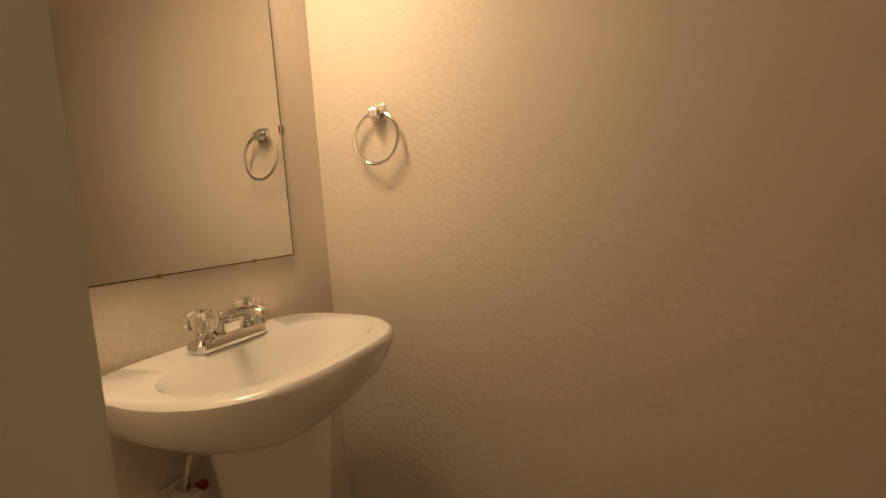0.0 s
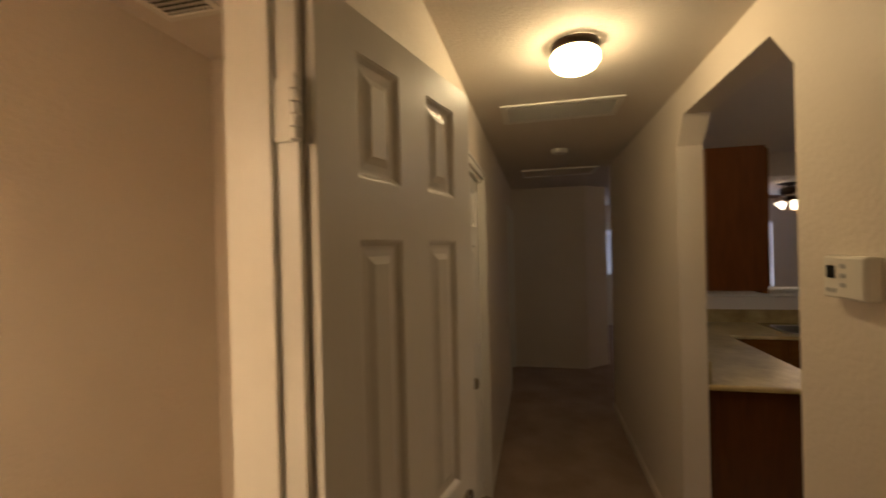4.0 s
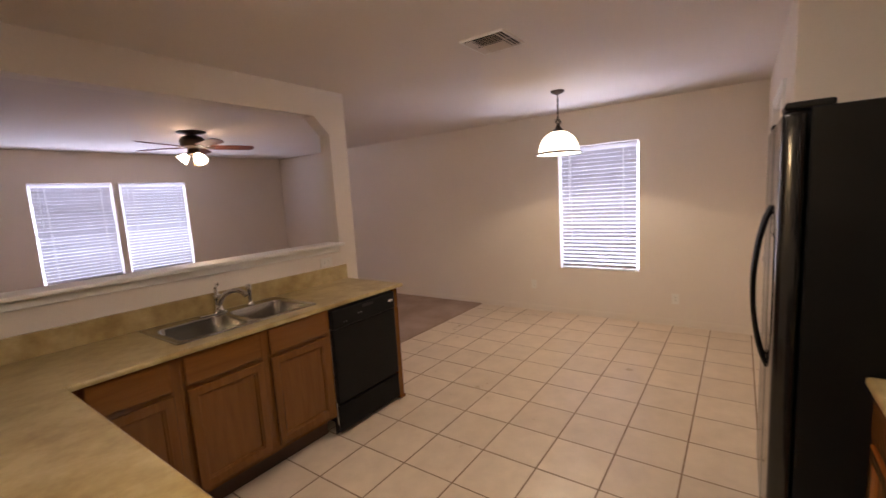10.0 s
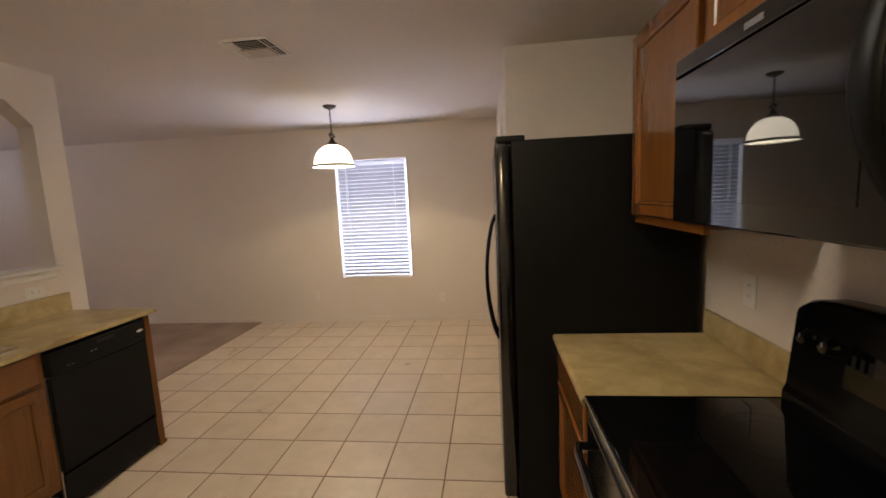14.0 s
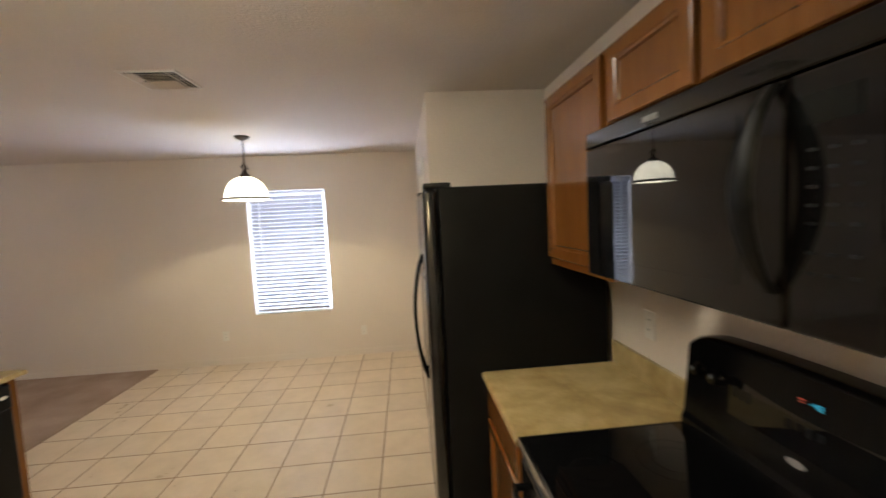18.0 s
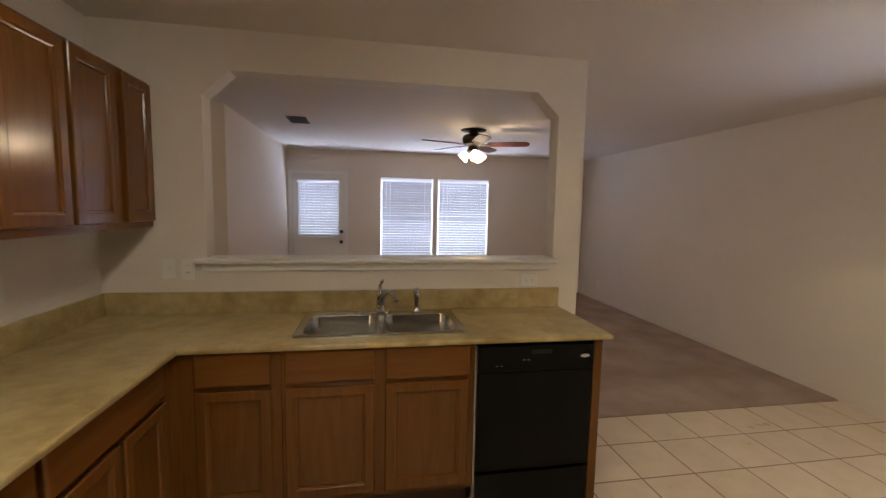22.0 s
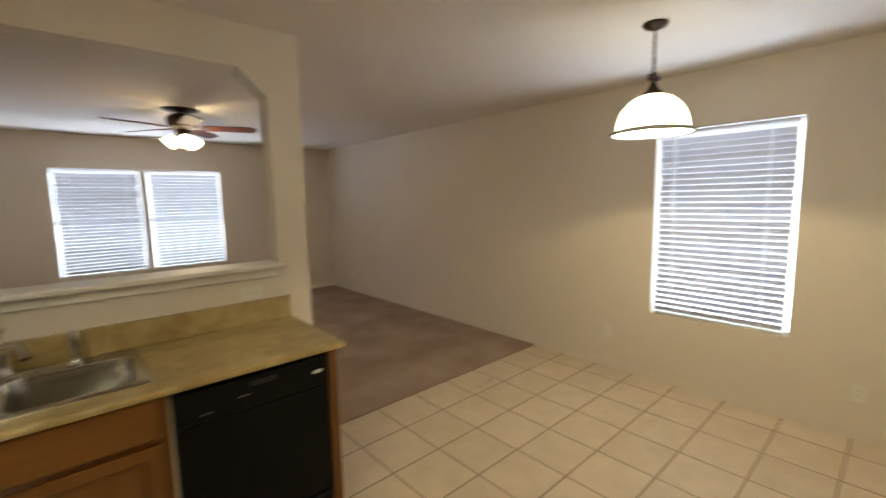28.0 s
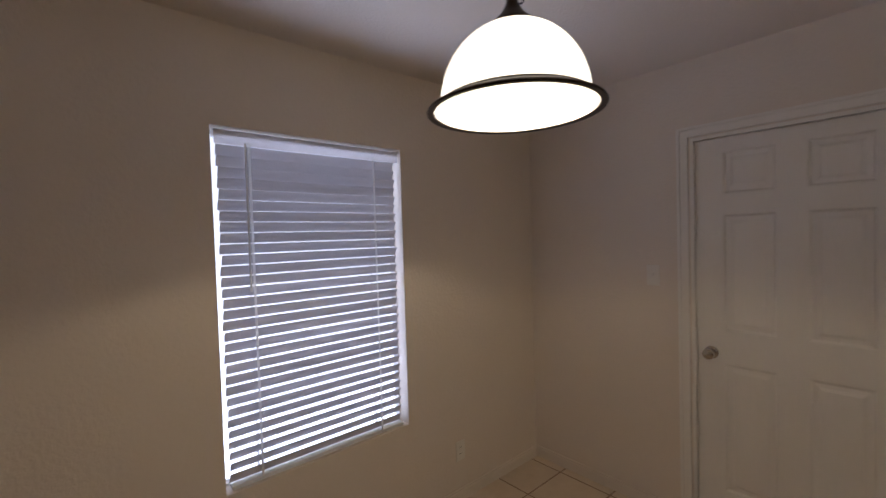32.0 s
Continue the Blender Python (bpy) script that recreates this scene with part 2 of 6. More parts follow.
M_BLACKP = mat("black_pebbled_plastic", (0.004, 0.004, 0.0042), (0.006, 0.006, 0.0062), 6, 0.42, bump=0.12, bscale=500, fine=0.15, spec=0.13)
M_GUARD = mat("black_guard_enamel", (0.004, 0.004, 0.0045), (0.006, 0.006, 0.0065), 4, 0.16, fine=0.1, spec=0.20, rvar=0.03)
M_FRIDGE = mat("black_fridge_door", (0.006, 0.006, 0.0065), (0.009, 0.009, 0.0095), 5, 0.14, fine=0.1, spec=0.55, rvar=0.03, bump=0.03, bscale=300, bdist=0.0005)
M_GLOSS = mat("black_glass", (0.003, 0.003, 0.0035), (0.004, 0.004, 0.0045), 3, 0.025, fine=0.05, rvar=0.003, spec=0.50)
M_MICRO = mat("black_gloss_front", (0.004, 0.004, 0.0042), (0.005, 0.005, 0.0052), 3, 0.05, fine=0.05, rvar=0.01, spec=0.52)
M_RUBBER = mat("dark_gap", (0.012, 0.011, 0.010), (0.016, 0.014, 0.012), 8, 0.8, fine=0.1)
M_CERAMIC = mat("white_ceramic", (0.86, 0.845, 0.80), (0.88, 0.865, 0.82), 3, 0.12, fine=0.01, rvar=0.03, coat=0.3)
M_PLATE = mat("white_plastic", (0.74, 0.71, 0.64), (0.77, 0.74, 0.67), 6, 0.4, fine=0.02)
M_GREY = mat("grey_print", (0.42, 0.42, 0.42), (0.48, 0.48, 0.48), 6, 0.5, fine=0.05)
M_GREY3 = mat("dim_print", (0.13, 0.13, 0.13), (0.16, 0.16, 0.16), 6, 0.5, fine=0.05)
M_OPALB = milky("opal_glass_bath", (0.86, 0.82, 0.74), 0.14, E_BELL, (1.0, 0.68, 0.39))
M_GREY2 = mat("faint_print", (0.012, 0.012, 0.013), (0.016, 0.016, 0.017), 6, 0.5, fine=0.05, spec=0.15)
M_RING = mat("hob_ring_print", (0.005, 0.005, 0.0055), (0.006, 0.006, 0.0065), 6, 0.06, fine=0.05, spec=0.35)
M_DUCT = mat("brown_louvre", (0.030, 0.024, 0.019), (0.042, 0.034, 0.027), 8, 0.8, fine=0.1, spec=0.1)
M_RED = mat("red_plastic", (0.42, 0.03, 0.02), (0.5, 0.04, 0.03), 6, 0.4, fine=0.05)
M_MIRROR = mat("mirror_silver", (0.86, 0.87, 0.84), (0.87, 0.88, 0.85), 1, 0.02, metal=1.0, fine=0.003, rvar=0.005)
M_GLASS = clear("window_glass", (0.97, 0.99, 0.98))
M_ACRYL = clear("clear_acrylic", (0.98, 0.98, 0.96), 0.12, 1.32)
M_VINYL = mat("white_vinyl", (0.78, 0.79, 0.79), (0.80, 0.81, 0.81), 4, 0.4, fine=0.02)
M_SLAT = milky("blind_slat", (0.56, 0.55, 0.58), 0.015)
M_VALANCE = milky("thin_valance", (0.88, 0.87, 0.88), 0.55)
M_CORD = milky("ladder_cord", (0.86, 0.86, 0.86), 0.5)
M_SHADE = milky("opal_glass", (0.88, 0.85, 0.79), 0.16, E_SHADE, (1.0, 0.87, 0.70))
M_OPAL = milky("opal_glass_hall", (0.88, 0.84, 0.76), 0.5, E_HALLG, (1.0, 0.84, 0.52))
M_OPALF = milky("opal_glass_fan", (0.86, 0.82, 0.74), 0.5, 13.0, (1.0, 0.86, 0.68))
M_BULB = glow("lit_bulb", (1.0, 0.82, 0.58), 14.0)
M_TUBE = glow("lit_diffuser", FLUO_C, FLUO)
M_TUBE2 = glow("lit_end_cap", FLUO_C, FLUO * 0.35)
M_BULBB = glow("lit_vanity_bulb", (1.0, 0.72, 0.42), 9.0)
M_BLADE = mat("cherry_fan_blade", (0.115, 0.036, 0.020), (0.16, 0.052, 0.028), 4, 0.6, bump=0.1, bscale=50, fine=0.12, stretch=(1, 10, 10), spec=0.2)
M_LED = glow("blue_display", (0.10, 0.65, 0.85), 0.45, (0.02, 0.05, 0.06))
M_LEDR = glow("red_display", (0.9, 0.10, 0.04), 0.25, (0.05, 0.02, 0.02))
M_LCD = mat("dark_display", (0.007, 0.008, 0.007), (0.009, 0.010, 0.009), 5, 0.15, fine=0.05, spec=0.3)
M_HAZE = glow("bright_haze", (0.84, 0.87, 1.0), HAZE, (0.5, 0.5, 0.5))
M_GROUND = mat("dry_lawn", (0.10, 0.11, 0.05), (0.16, 0.15, 0.08), 0.8, 0.95, bump=0.6, bscale=30, fine=0.25)


# ---- mesh helpers ----
def box(bm, x0, x1, y0, y1, z0, z1):
    v = [bm.verts.new(p) for p in ((x0, y0, z0), (x1, y0, z0), (x1, y1, z0), (x0, y1, z0), (x0, y0, z1), (x1, y0, z1), (x1, y1, z1), (x0, y1, z1))]
    for f in ((3, 2, 1, 0), (4, 5, 6, 7), (0, 1, 5, 4), (1, 2, 6, 5), (2, 3, 7, 6), (3, 0, 4, 7)):
        bm.faces.new([v[i] for i in f])
    return bm


def prism(bm, pts, axis, a0, a1):
    """A polygon in the plane across axis, drawn out from a0 to a1."""
    def at(p, a):
        return {"x": (a, p[0], p[1]), "y": (p[0], a, p[1]), "z": (p[0], p[1], a)}[axis]
    lo, hi = [bm.verts.new(at(p, a0)) for p in pts], [bm.verts.new(at(p, a1)) for p in pts]
    bm.faces.new(lo)
    bm.faces.new(hi[::-1])
    for i in range(len(pts)):
        j = (i + 1) % len(pts)
        bm.faces.new((lo[j], lo[i], hi[i], hi[j]))
    bmesh.ops.recalc_face_normals(bm, faces=bm.faces)
    return bm


def rings(bm, loops, close=False, cap0=False, cap1=False):
    """Skin between loops of points of equal number."""
    vs = [[bm.verts.new(p) for p in loop] for loop in loops]
    n = len(vs[0])
    for a, b in zip(vs, vs[1:]):
        for i in range(n):
            j = (i + 1) % n
            bm.faces.new((a[i], a[j], b[j], b[i]))
    if close:
        for i in range(n):
            j = (i + 1) % n
            bm.faces.new((vs[-1][i], vs[-1][j], vs[0][j], vs[0][i]))
    if cap0:
        bm.faces.new(vs[0][::-1])
    if cap1:
        bm.faces.new(vs[-1])
    bmesh.ops.recalc_face_normals(bm, faces=bm.faces)
    return bm


def lathe(bm, profile, at=(0, 0, 0), n=28, cap0=False, cap1=False, close=False):
    x, y, z = at
    return rings(bm, [[(x + r * math.cos(2 * math.pi * i / n), y + r * math.sin(2 * math.pi * i / n), z + h) for i in range(n)] for r, h in profile], close, cap0, cap1)


def tube(bm, pts, r, n=10):
    loops, pts = [], [Vector(p) for p in pts]
    for i, p in enumerate(pts):
        d = (pts[min(i + 1, len(pts) - 1)] - pts[max(i - 1, 0)]).normalized()
        side = d.cross(Vector((0, 0, 1)) if abs(d.z) < 0.9 else Vector((1, 0, 0))).normalized()
        up = side.cross(d)
        rad = r[i] if isinstance(r, (list, tuple)) else r
        loops.append([p + rad * (math.cos(2 * math.pi * k / n) * side + math.sin(2 * math.pi * k / n) * up) for k in range(n)])
    return rings(bm, loops, False, True, True)


def torus(bm, at, big, small, axis="z", n=32, k=8, squash=1.0):
    loops = []
    for i in range(n):
        a = 2 * math.pi * i / n
        loop = []
        for j in range(k):
            b = 2 * math.pi * j / k
            u, w = (big + small * math.cos(b)) * math.cos(a), (big + small * math.cos(b)) * math.sin(a) * squash
            h = small * math.sin(b)
            loop.append(Vector(at) + Vector({"z": (u, w, h), "x": (h, u, w), "y": (u, h, w)}[axis]))
        loops.append(loop)
    return rings(bm, loops, True)


def rrect(x0, x1, y0, y1, z, r, n=5):
    pts = []
    for cx, cy, a0 in ((x1 - r, y1 - r, 0), (x0 + r, y1 - r, 90), (x0 + r, y0 + r, 180), (x1 - r, y0 + r, 270)):
        for i in range(n + 1):
            a = radians(a0 + 90 * i / n)
            pts.append((cx + r * math.cos(a), cy + r * math.sin(a), z))
    return pts


def B(x0, x1, y0, y1, z0, z1, bevel=0.0, seg=2):
    bm = box(bmesh.new(), x0, x1, y0, y1, z0, z1)
    if bevel:
        bmesh.ops.bevel(bm, geom=bm.edges[:], offset=bevel, segments=seg, affect="EDGES", profile=0.5, clamp_overlap=True)
    return bm


def root_of(ob):
    while ob.parent:
        ob = ob.parent
    return ob


def part(name, bm, material, parent=None, label="", smooth=False, kind=""):
    """One mesh object, under a thing or a part; bm is in the place's metres."""
    if parent is not None:
        bmesh.ops.translate(bm, verts=bm.verts, vec=-root_of(parent).location)
    me = bpy.data.meshes.new(name)
    bm.to_mesh(me)
    bm.free()
    me.materials.append(material)
    if smooth:
        me.polygons.foreach_set("use_smooth", [True] * len(me.polygons))
        me.set_sharp_from_angle(angle=radians(38))
    ob = new(name, me)
    if parent is not None:
        ob.parent = parent
    return tagged(ob, label, "", "", kind)


def thing(name, at, label, category, group=""):
    ob = new(name)
    ob.location = at
    return tagged(ob, label, category, group)


def setting(name, bm, material, label, category, smooth=False):
    return tagged(part(name, bm, material, None, "", smooth), label, category, "", "structure")


# ---- the large structure ----
T = 0.12


def wall_along(name, axis, a0, a1, u0, u1, holes, label):
    """A wall across axis from a0 to a1, running from u0 to u1; each hole: u from, to, z from, to, chamfer across, chamfer down."""
    bm = bmesh.new()
    u = u0
    for h0, h1, z0, z1, cu, cz in sorted(holes):
        prism(bm, ((u, 0), (h0, 0), (h0, H), (u, H)), axis, a0, a1)
        if z0 > 0:
            prism(bm, ((h0, 0), (h1, 0), (h1, z0), (h0, z0)), axis, a0, a1)
        top = [(h0, z1 - cz), (h0 + cu, z1), (h1 - cu, z1), (h1, z1 - cz)] if cu else [(h0, z1), (h1, z1)]
        prism(bm, (*top, (h1, H), (h0, H)), axis, a0, a1)
        u = h1
    prism(bm, ((u, 0), (u1, 0), (u1, H), (u, H)), axis, a0, a1)
    return setting(name, bm, M_WALL, label, "wall")


PASS_Y, EAST_X, NORTH_Y, SOUTH_Y, CLOSET_Y, CLOSET_X = 0.015, 5.25, 4.72, -3.69, -2.90, 2.893
HALL_E, HALL_W, HALL_N, HALL_S = -0.125, -1.18, 1.53, -5.6
BATH_W, BATH_N, BATH_S = -2.11, -2.86, -4.782
WIN = (-1.793, -0.897, 0.572, 2.038)          # dining window: y from, to, z from, to
LW1, LW2, LDOOR = (1.585, 2.475, 0.655, 2.02), (2.565, 3.46, 0.655, 2.02), (0.165, 0.985, 0, 2.04)
BDOOR, DOOR2, DOOR3, GDOOR = (-4.342, -3.742), (-2.40, -1.68), (0.61, 1.485), (3.42, 4.235)

wall_along("wall_pass_through", "y", PASS_Y, PASS_Y + T, 0.0, 2.72, [(0.525, 2.545, 1.195, 2.228, 0.14, 0.135)], "cream textured wall with a wide chamfered pass-through opening")
wall_along("wall_kitchen_west", "x", HALL_E, 0.0, HALL_S, PASS_Y + T, [(-2.93, -1.905, 0, 2.29, 0.12, 0.135)], "cream textured wall with a chamfered archway to the kitchen")
wall_along("wall_kitchen_south", "y", SOUTH_Y - T, SOUTH_Y, 0.0, CLOSET_X, [], "cream textured wall behind the cooking range")
wall_along("wall_closet_side", "x", CLOSET_X, CLOSET_X + T, SOUTH_Y - T, CLOSET_Y - T, [], "cream textured side wall of the refrigerator alcove")
wall_along("wall_dining_south", "y", CLOSET_Y - T, CLOSET_Y, CLOSET_X, EAST_X, [(GDOOR[0], GDOOR[1], 0, 2.04, 0, 0)], "cream textured wall with a white panelled door")
wall_along("wall_east", "x", EAST_X, EAST_X + T, CLOSET_Y - T, NORTH_Y + T, [(*WIN, 0, 0)], "long cream textured wall with one blinded window")
wall_along("wall_living_north", "y", NORTH_Y, NORTH_Y + T, -0.04, EAST_X, [(*LDOOR, 0, 0), (*LW1, 0, 0), (*LW2, 0, 0)], "cream textured wall with two windows and a glazed door")
wall_along("wall_living_west", "x", -0.04, 0.08, 1.80, NORTH_Y, [], "cream textured living room wall")
bm = prism(bmesh.new(), ((-0.22, HALL_N), (0.08, 1.80), (-0.04, 1.90), (-0.27, HALL_N + T)), "z", 0, H)
setting("wall_angled", bm, M_WALL, "short angled cream wall between hallway and living room", "wall")
wall_along("wall_hall_north", "y", HALL_N, HALL_N + T, HALL_W, -0.22, [], "plain cream textured wall closing the hallway")
wall_along("wall_hall_west", "x", HALL_W - T, HALL_W, HALL_S, NORTH_Y, [(*BDOOR, 0, 2.075, 0, 0), (*DOOR2, 0, 2.075, 0, 0), (*DOOR3, 0, 2.075, 0, 0)], "cream textured hallway wall with three doorways")
wall_along("wall_hall_south", "y", HALL_S - T, HALL_S, HALL_W - T, 0.0, [], "plain cream textured wall at the hallway's end")
wall_along("wall_bath_west", "x", BATH_W - T, BATH_W, BATH_S - T, BATH_N + T, [], "textured bathroom wall in warm lamp light")
wall_along("wall_bath_north", "y", BATH_N, BATH_N + T, BATH_W, HALL_W - T, [], "textured bathroom end wall")
wall_along("wall_bath_south", "y", BATH_S - T, BATH_S, BATH_W, HALL_W - T, [], "textured bathroom wall behind the wash basin")
wall_along("wall_bedroom_north", "y", NORTH_Y, NORTH_Y + T, -4.30, -0.04, [(-2.75, -1.55, 0.655, 2.02, 0, 0)], "cream textured bedroom wall with a blinded window")
wall_along("wall_bedroom_west", "x", -4.42, -4.30, 0.0, NORTH_Y + T, [], "plain cream bedroom wall")
wall_along("wall_bedroom_south", "y", -0.12, 0.0, -4.42, HALL_W - T, [], "plain cream bedroom wall")
setting("ceiling", B(-4.5, 5.5, -5.8, 5.0, H, H + 0.12), M_CEIL, "cream textured ceiling", "ceiling")
setting("ground", B(-60, 60, -60, 60, -0.40, -0.25), M_GROUND, "dry lawn around the house", "ground")
setting("floor", B(-4.5, 5.5, -5.8, 5.0, -0.20, -0.0014), M_GROUT, "grey-brown grout bed under the floor tiles", "floor")
SEAM = 0.268
bm = box(bmesh.new(), -1.32, -0.0625, HALL_S, SEAM, -0.012, 0.006)
bmesh.ops.bevel(bm, geom=bm.edges[:], offset=0.004, segments=2, affect="EDGES")
setting("carpet_hall", bm, M_CARPET, "worn taupe carpet along the hallway", "carpet")
bm = B(-1.32, EAST_X, SEAM, NORTH_Y, -0.012, 0.008, 0.006)
setting("carpet_living_room", bm, M_CARPET, "worn taupe living room carpet with traffic marks", "carpet")
setting("carpet_bedroom", B(-4.30, -1.32, 0.0, NORTH_Y, -0.012, 0.008, 0.004), M_CARPET, "taupe bedroom carpet", "carpet")
setting("floor_bath", B(-2.12, HALL_W - 0.12, BATH_S, BATH_N, -0.012, 0.002), M_TILE, "beige bathroom floor", "floor")

# bright hazy distance outside the windows
setting("backdrop_east", B(7.40, 7.45, -9.0, 7.0, -0.25, 6.0), M_HAZE, "pale bright haze outside the dining window", "backdrop")
setting("backdrop_north", B(-8.0, 9.0, 7.40, 7.45, -0.25, 6.0), M_HAZE, "pale bright haze behind the living room windows", "backdrop")

# sill and apron of the pass-through
sill = thing("pass_through_sill", (1.53, PASS_Y, 1.19), "white painted wooden sill with a moulded apron in the pass-through", "sill")
part("sill_board", B(0.470, 2.562, PASS_Y - 0.055, PASS_Y + T + 0.03, 1.197, 1.222, 0.006), M_TRIM, sill)
part("apron", B(0.50, 2.530, PASS_Y - 0.018, PASS_Y - 0.001, 1.150, 1.197, 0.005), M_TRIM, sill)


# ---- doors ----
def six_panel(root, w, h, t, material):
    """A six-panelled leaf in local x from 0 to w, y from 0 to t, z from 0 to h, hung under root."""
    core = part("door_leaf", B(0.001, w - 0.001, 0.010, t - 0.010, 0.001, h - 0.001), material, root)
    k = h / 2.06
    zs = [(0.0, 0.23), (0.90, 1.07), (1.67, 1.775), (1.99, 2.06)]
    st, mid = min(0.12, w * 0.17), 0.055
    bm = bmesh.new()
    box(bm, 0, st, 0, t, 0, h)
    box(bm, w - st, w, 0, t, 0, h)
    for a, b in zs:
        box(bm, st, w - st, 0, t, a * k, b * k)
    for (a, b), (c, d) in zip(zs, zs[1:]):
        box(bm, w / 2 - mid, w / 2 + mid, 0, t, b * k, c * k)
    part("door_frame", bm, material, root)
    for x0, x1 in ((st, w / 2 - mid), (w / 2 + mid, w - st)):
        for (a, b), (c, d) in zip(zs, zs[1:]):
            bm = bmesh.new()
            z0, z1 = b * k, c * k
            for y0, y1 in ((0.010, 0.003), (t - 0.010, t - 0.003)):
                loops = [[(x0 + e, y, z0 + e), (x1 - e, y, z0 + e), (x1 - e, y, z1 - e), (x0 + e, y, z1 - e)] for e, y in ((-0.001, y0 + (y1 - y0) * 1.35), (0.004, y0 + (y1 - y0) * 1.1), (0.011, y0 + (y1 - y0) * 0.1), (0.016, y0 - (y1 - y0) * 0.05), (0.030, y0 + (y1 - y0) * 0.25), (0.044, y1 + (y1 - y0) * 0.1))]
                rings(bm, loops, cap1=True)
            part("raised_panel", bm, material, root)
    return core


def knob(root, x, z, t, material):
    for s, y in ((-1, 0.0), (1, t)):
        bm = bmesh.new()
        loops = []
        for r, d in ((0.032, 0.0), (0.032, 0.006), (0.014, 0.010), (0.011, 0.028), (0.020, 0.036), (0.027, 0.048), (0.026, 0.060), (0.016, 0.068), (0.004, 0.070)):
            loops.append([(x + r * math.cos(2 * math.pi * i / 20), y + s * d, z + r * math.sin(2 * math.pi * i / 20)) for i in range(20)])
        rings(bm, loops, cap1=True)
        part("door_knob", bm, material, root, "round metal door knob", smooth=True)


def casing(name, axis, face, side, u0, u1, h, label):
    """Flat moulded trim round a doorway on the wall face; side: the way the wall looks along axis."""
    w, d = 0.057, 0.014
    bm = bmesh.new()
    a0, a1 = sorted((face + side * 0.0005, face + side * d))
    a2 = face + side * (d + 0.006)
    b0, b1 = sorted((face + side * 0.0005, a2))
    prism(bm, ((u0 - w, 0.006), (u0 - 0.006, 0.006), (u0 - 0.006, h + 0.006), (u0 - w, h + w)), axis, a0, a1)
    prism(bm, ((u1 + 0.006, 0.006), (u1 + w, 0.006), (u1 + w, h + w), (u1 + 0.006, h + 0.006)), axis, a0, a1)
    prism(bm, ((u0 - 0.006, h + 0.006), (u1 + 0.006, h + 0.006), (u1 + w, h + w), (u0 - w, h + w)), axis, a0, a1)
    # back band
    prism(bm, ((u0 - w - 0.001, 0.006), (u0 - w + 0.014, 0.006), (u0 - w + 0.014, h + w - 0.014), (u0 - w - 0.001, h + w)), axis, b0, b1)
    prism(bm, ((u1 + w - 0.014, 0.006), (u1 + w + 0.001, 0.006), (u1 + w + 0.001, h + w), (u1 + w - 0.014, h + w - 0.014)), axis, b0, b1)
    prism(bm, ((u0 - w + 0.014, h + w - 0.014), (u1 + w - 0.014, h + w - 0.014), (u1 + w, h + w), (u0 - w, h + w)), axis, b0, b1)
    return setting(name, bm, M_TRIM, label, "trim")


def jamb(name, axis, a0, a1, u0, u1, h, stop, label):
    """The lining of a doorway, 16 mm boards with a stop strip at the depth stop."""
    j = 0.016
    bm = bmesh.new()
    prism(bm, ((u0 + 0.0005, 0.006), (u0 + j, 0.006), (u0 + j, h - j), (u0 + 0.0005, h - 0.0005)), axis, a0 - 0.001, a1 + 0.001)
    prism(bm, ((u1 - j, 0.006), (u1 - 0.0005, 0.006), (u1 - 0.0005, h - 0.0005), (u1 - j, h - j)), axis, a0 - 0.001, a1 + 0.001)
    prism(bm, ((u0 + j, h - j), (u1 - j, h - j), (u1 - 0.0005, h - 0.0005), (u0 + 0.0005, h - 0.0005)), axis, a0 - 0.001, a1 + 0.001)
    s0, s1 = stop
    prism(bm, ((u0 + j, 0.006), (u0 + j + 0.011, 0.006), (u0 + j + 0.011, h - j), (u0 + j, h - j)), axis, s0, s1)
    prism(bm, ((u1 - j - 0.011, 0.006), (u1 - j, 0.006), (u1 - j, h - j), (u1 - j - 0.011, h - j)), axis, s0, s1)
    prism(bm, ((u0 + j + 0.011, h - j - 0.011), (u1 - j - 0.011, h - j - 0.011), (u1 - j - 0.011, h - j), (u0 + j + 0.011, h - j)), axis, s0, s1)
    return setting(name, bm, M_TRIM, label, "trim")


DH = 2.075       # hallway doorways
GH = 2.04        # dining and back doorways
TD = 0.035
# bathroom doorway, leaf swung right back into the hallway
casing("casing_bath", "x", HALL_W, 1, BDOOR[0], BDOOR[1], DH, "white door casing round the bathroom doorway")
jamb("jamb_bath", "x", HALL_W - T, HALL_W, BDOOR[0], BDOOR[1], DH, (HALL_W - 0.075, HALL_W - 0.037), "white doorway lining with stop strip")
BW = BDOOR[1] - BDOOR[0] - 0.036
door = thing("door_1", (0, 0, 0), "white six-panel door swung open against the hallway", "door")
six_panel(door, BW, 2.045, TD, M_DOOR)
knob(door, BW - 0.065, 0.992, TD, M_NICKEL)
part("latch_plate", B(BW - 0.001, BW + 0.0015, 0.006, TD - 0.006, 0.962, 1.022), M_BRASS, door, "small brass latch plate")
for hz in (0.20, 1.10, 1.80):
    part("hinge_leaf", B(-0.0022, 0.0005, 0.002, TD - 0.003, hz, hz + 0.09), M_TRIM, door, "painted hinge leaf")
door.matrix_basis = pose(HALL_W + 0.022, BDOOR[1] - 0.002, 0.016, 0, 0, 90 - 14.5)
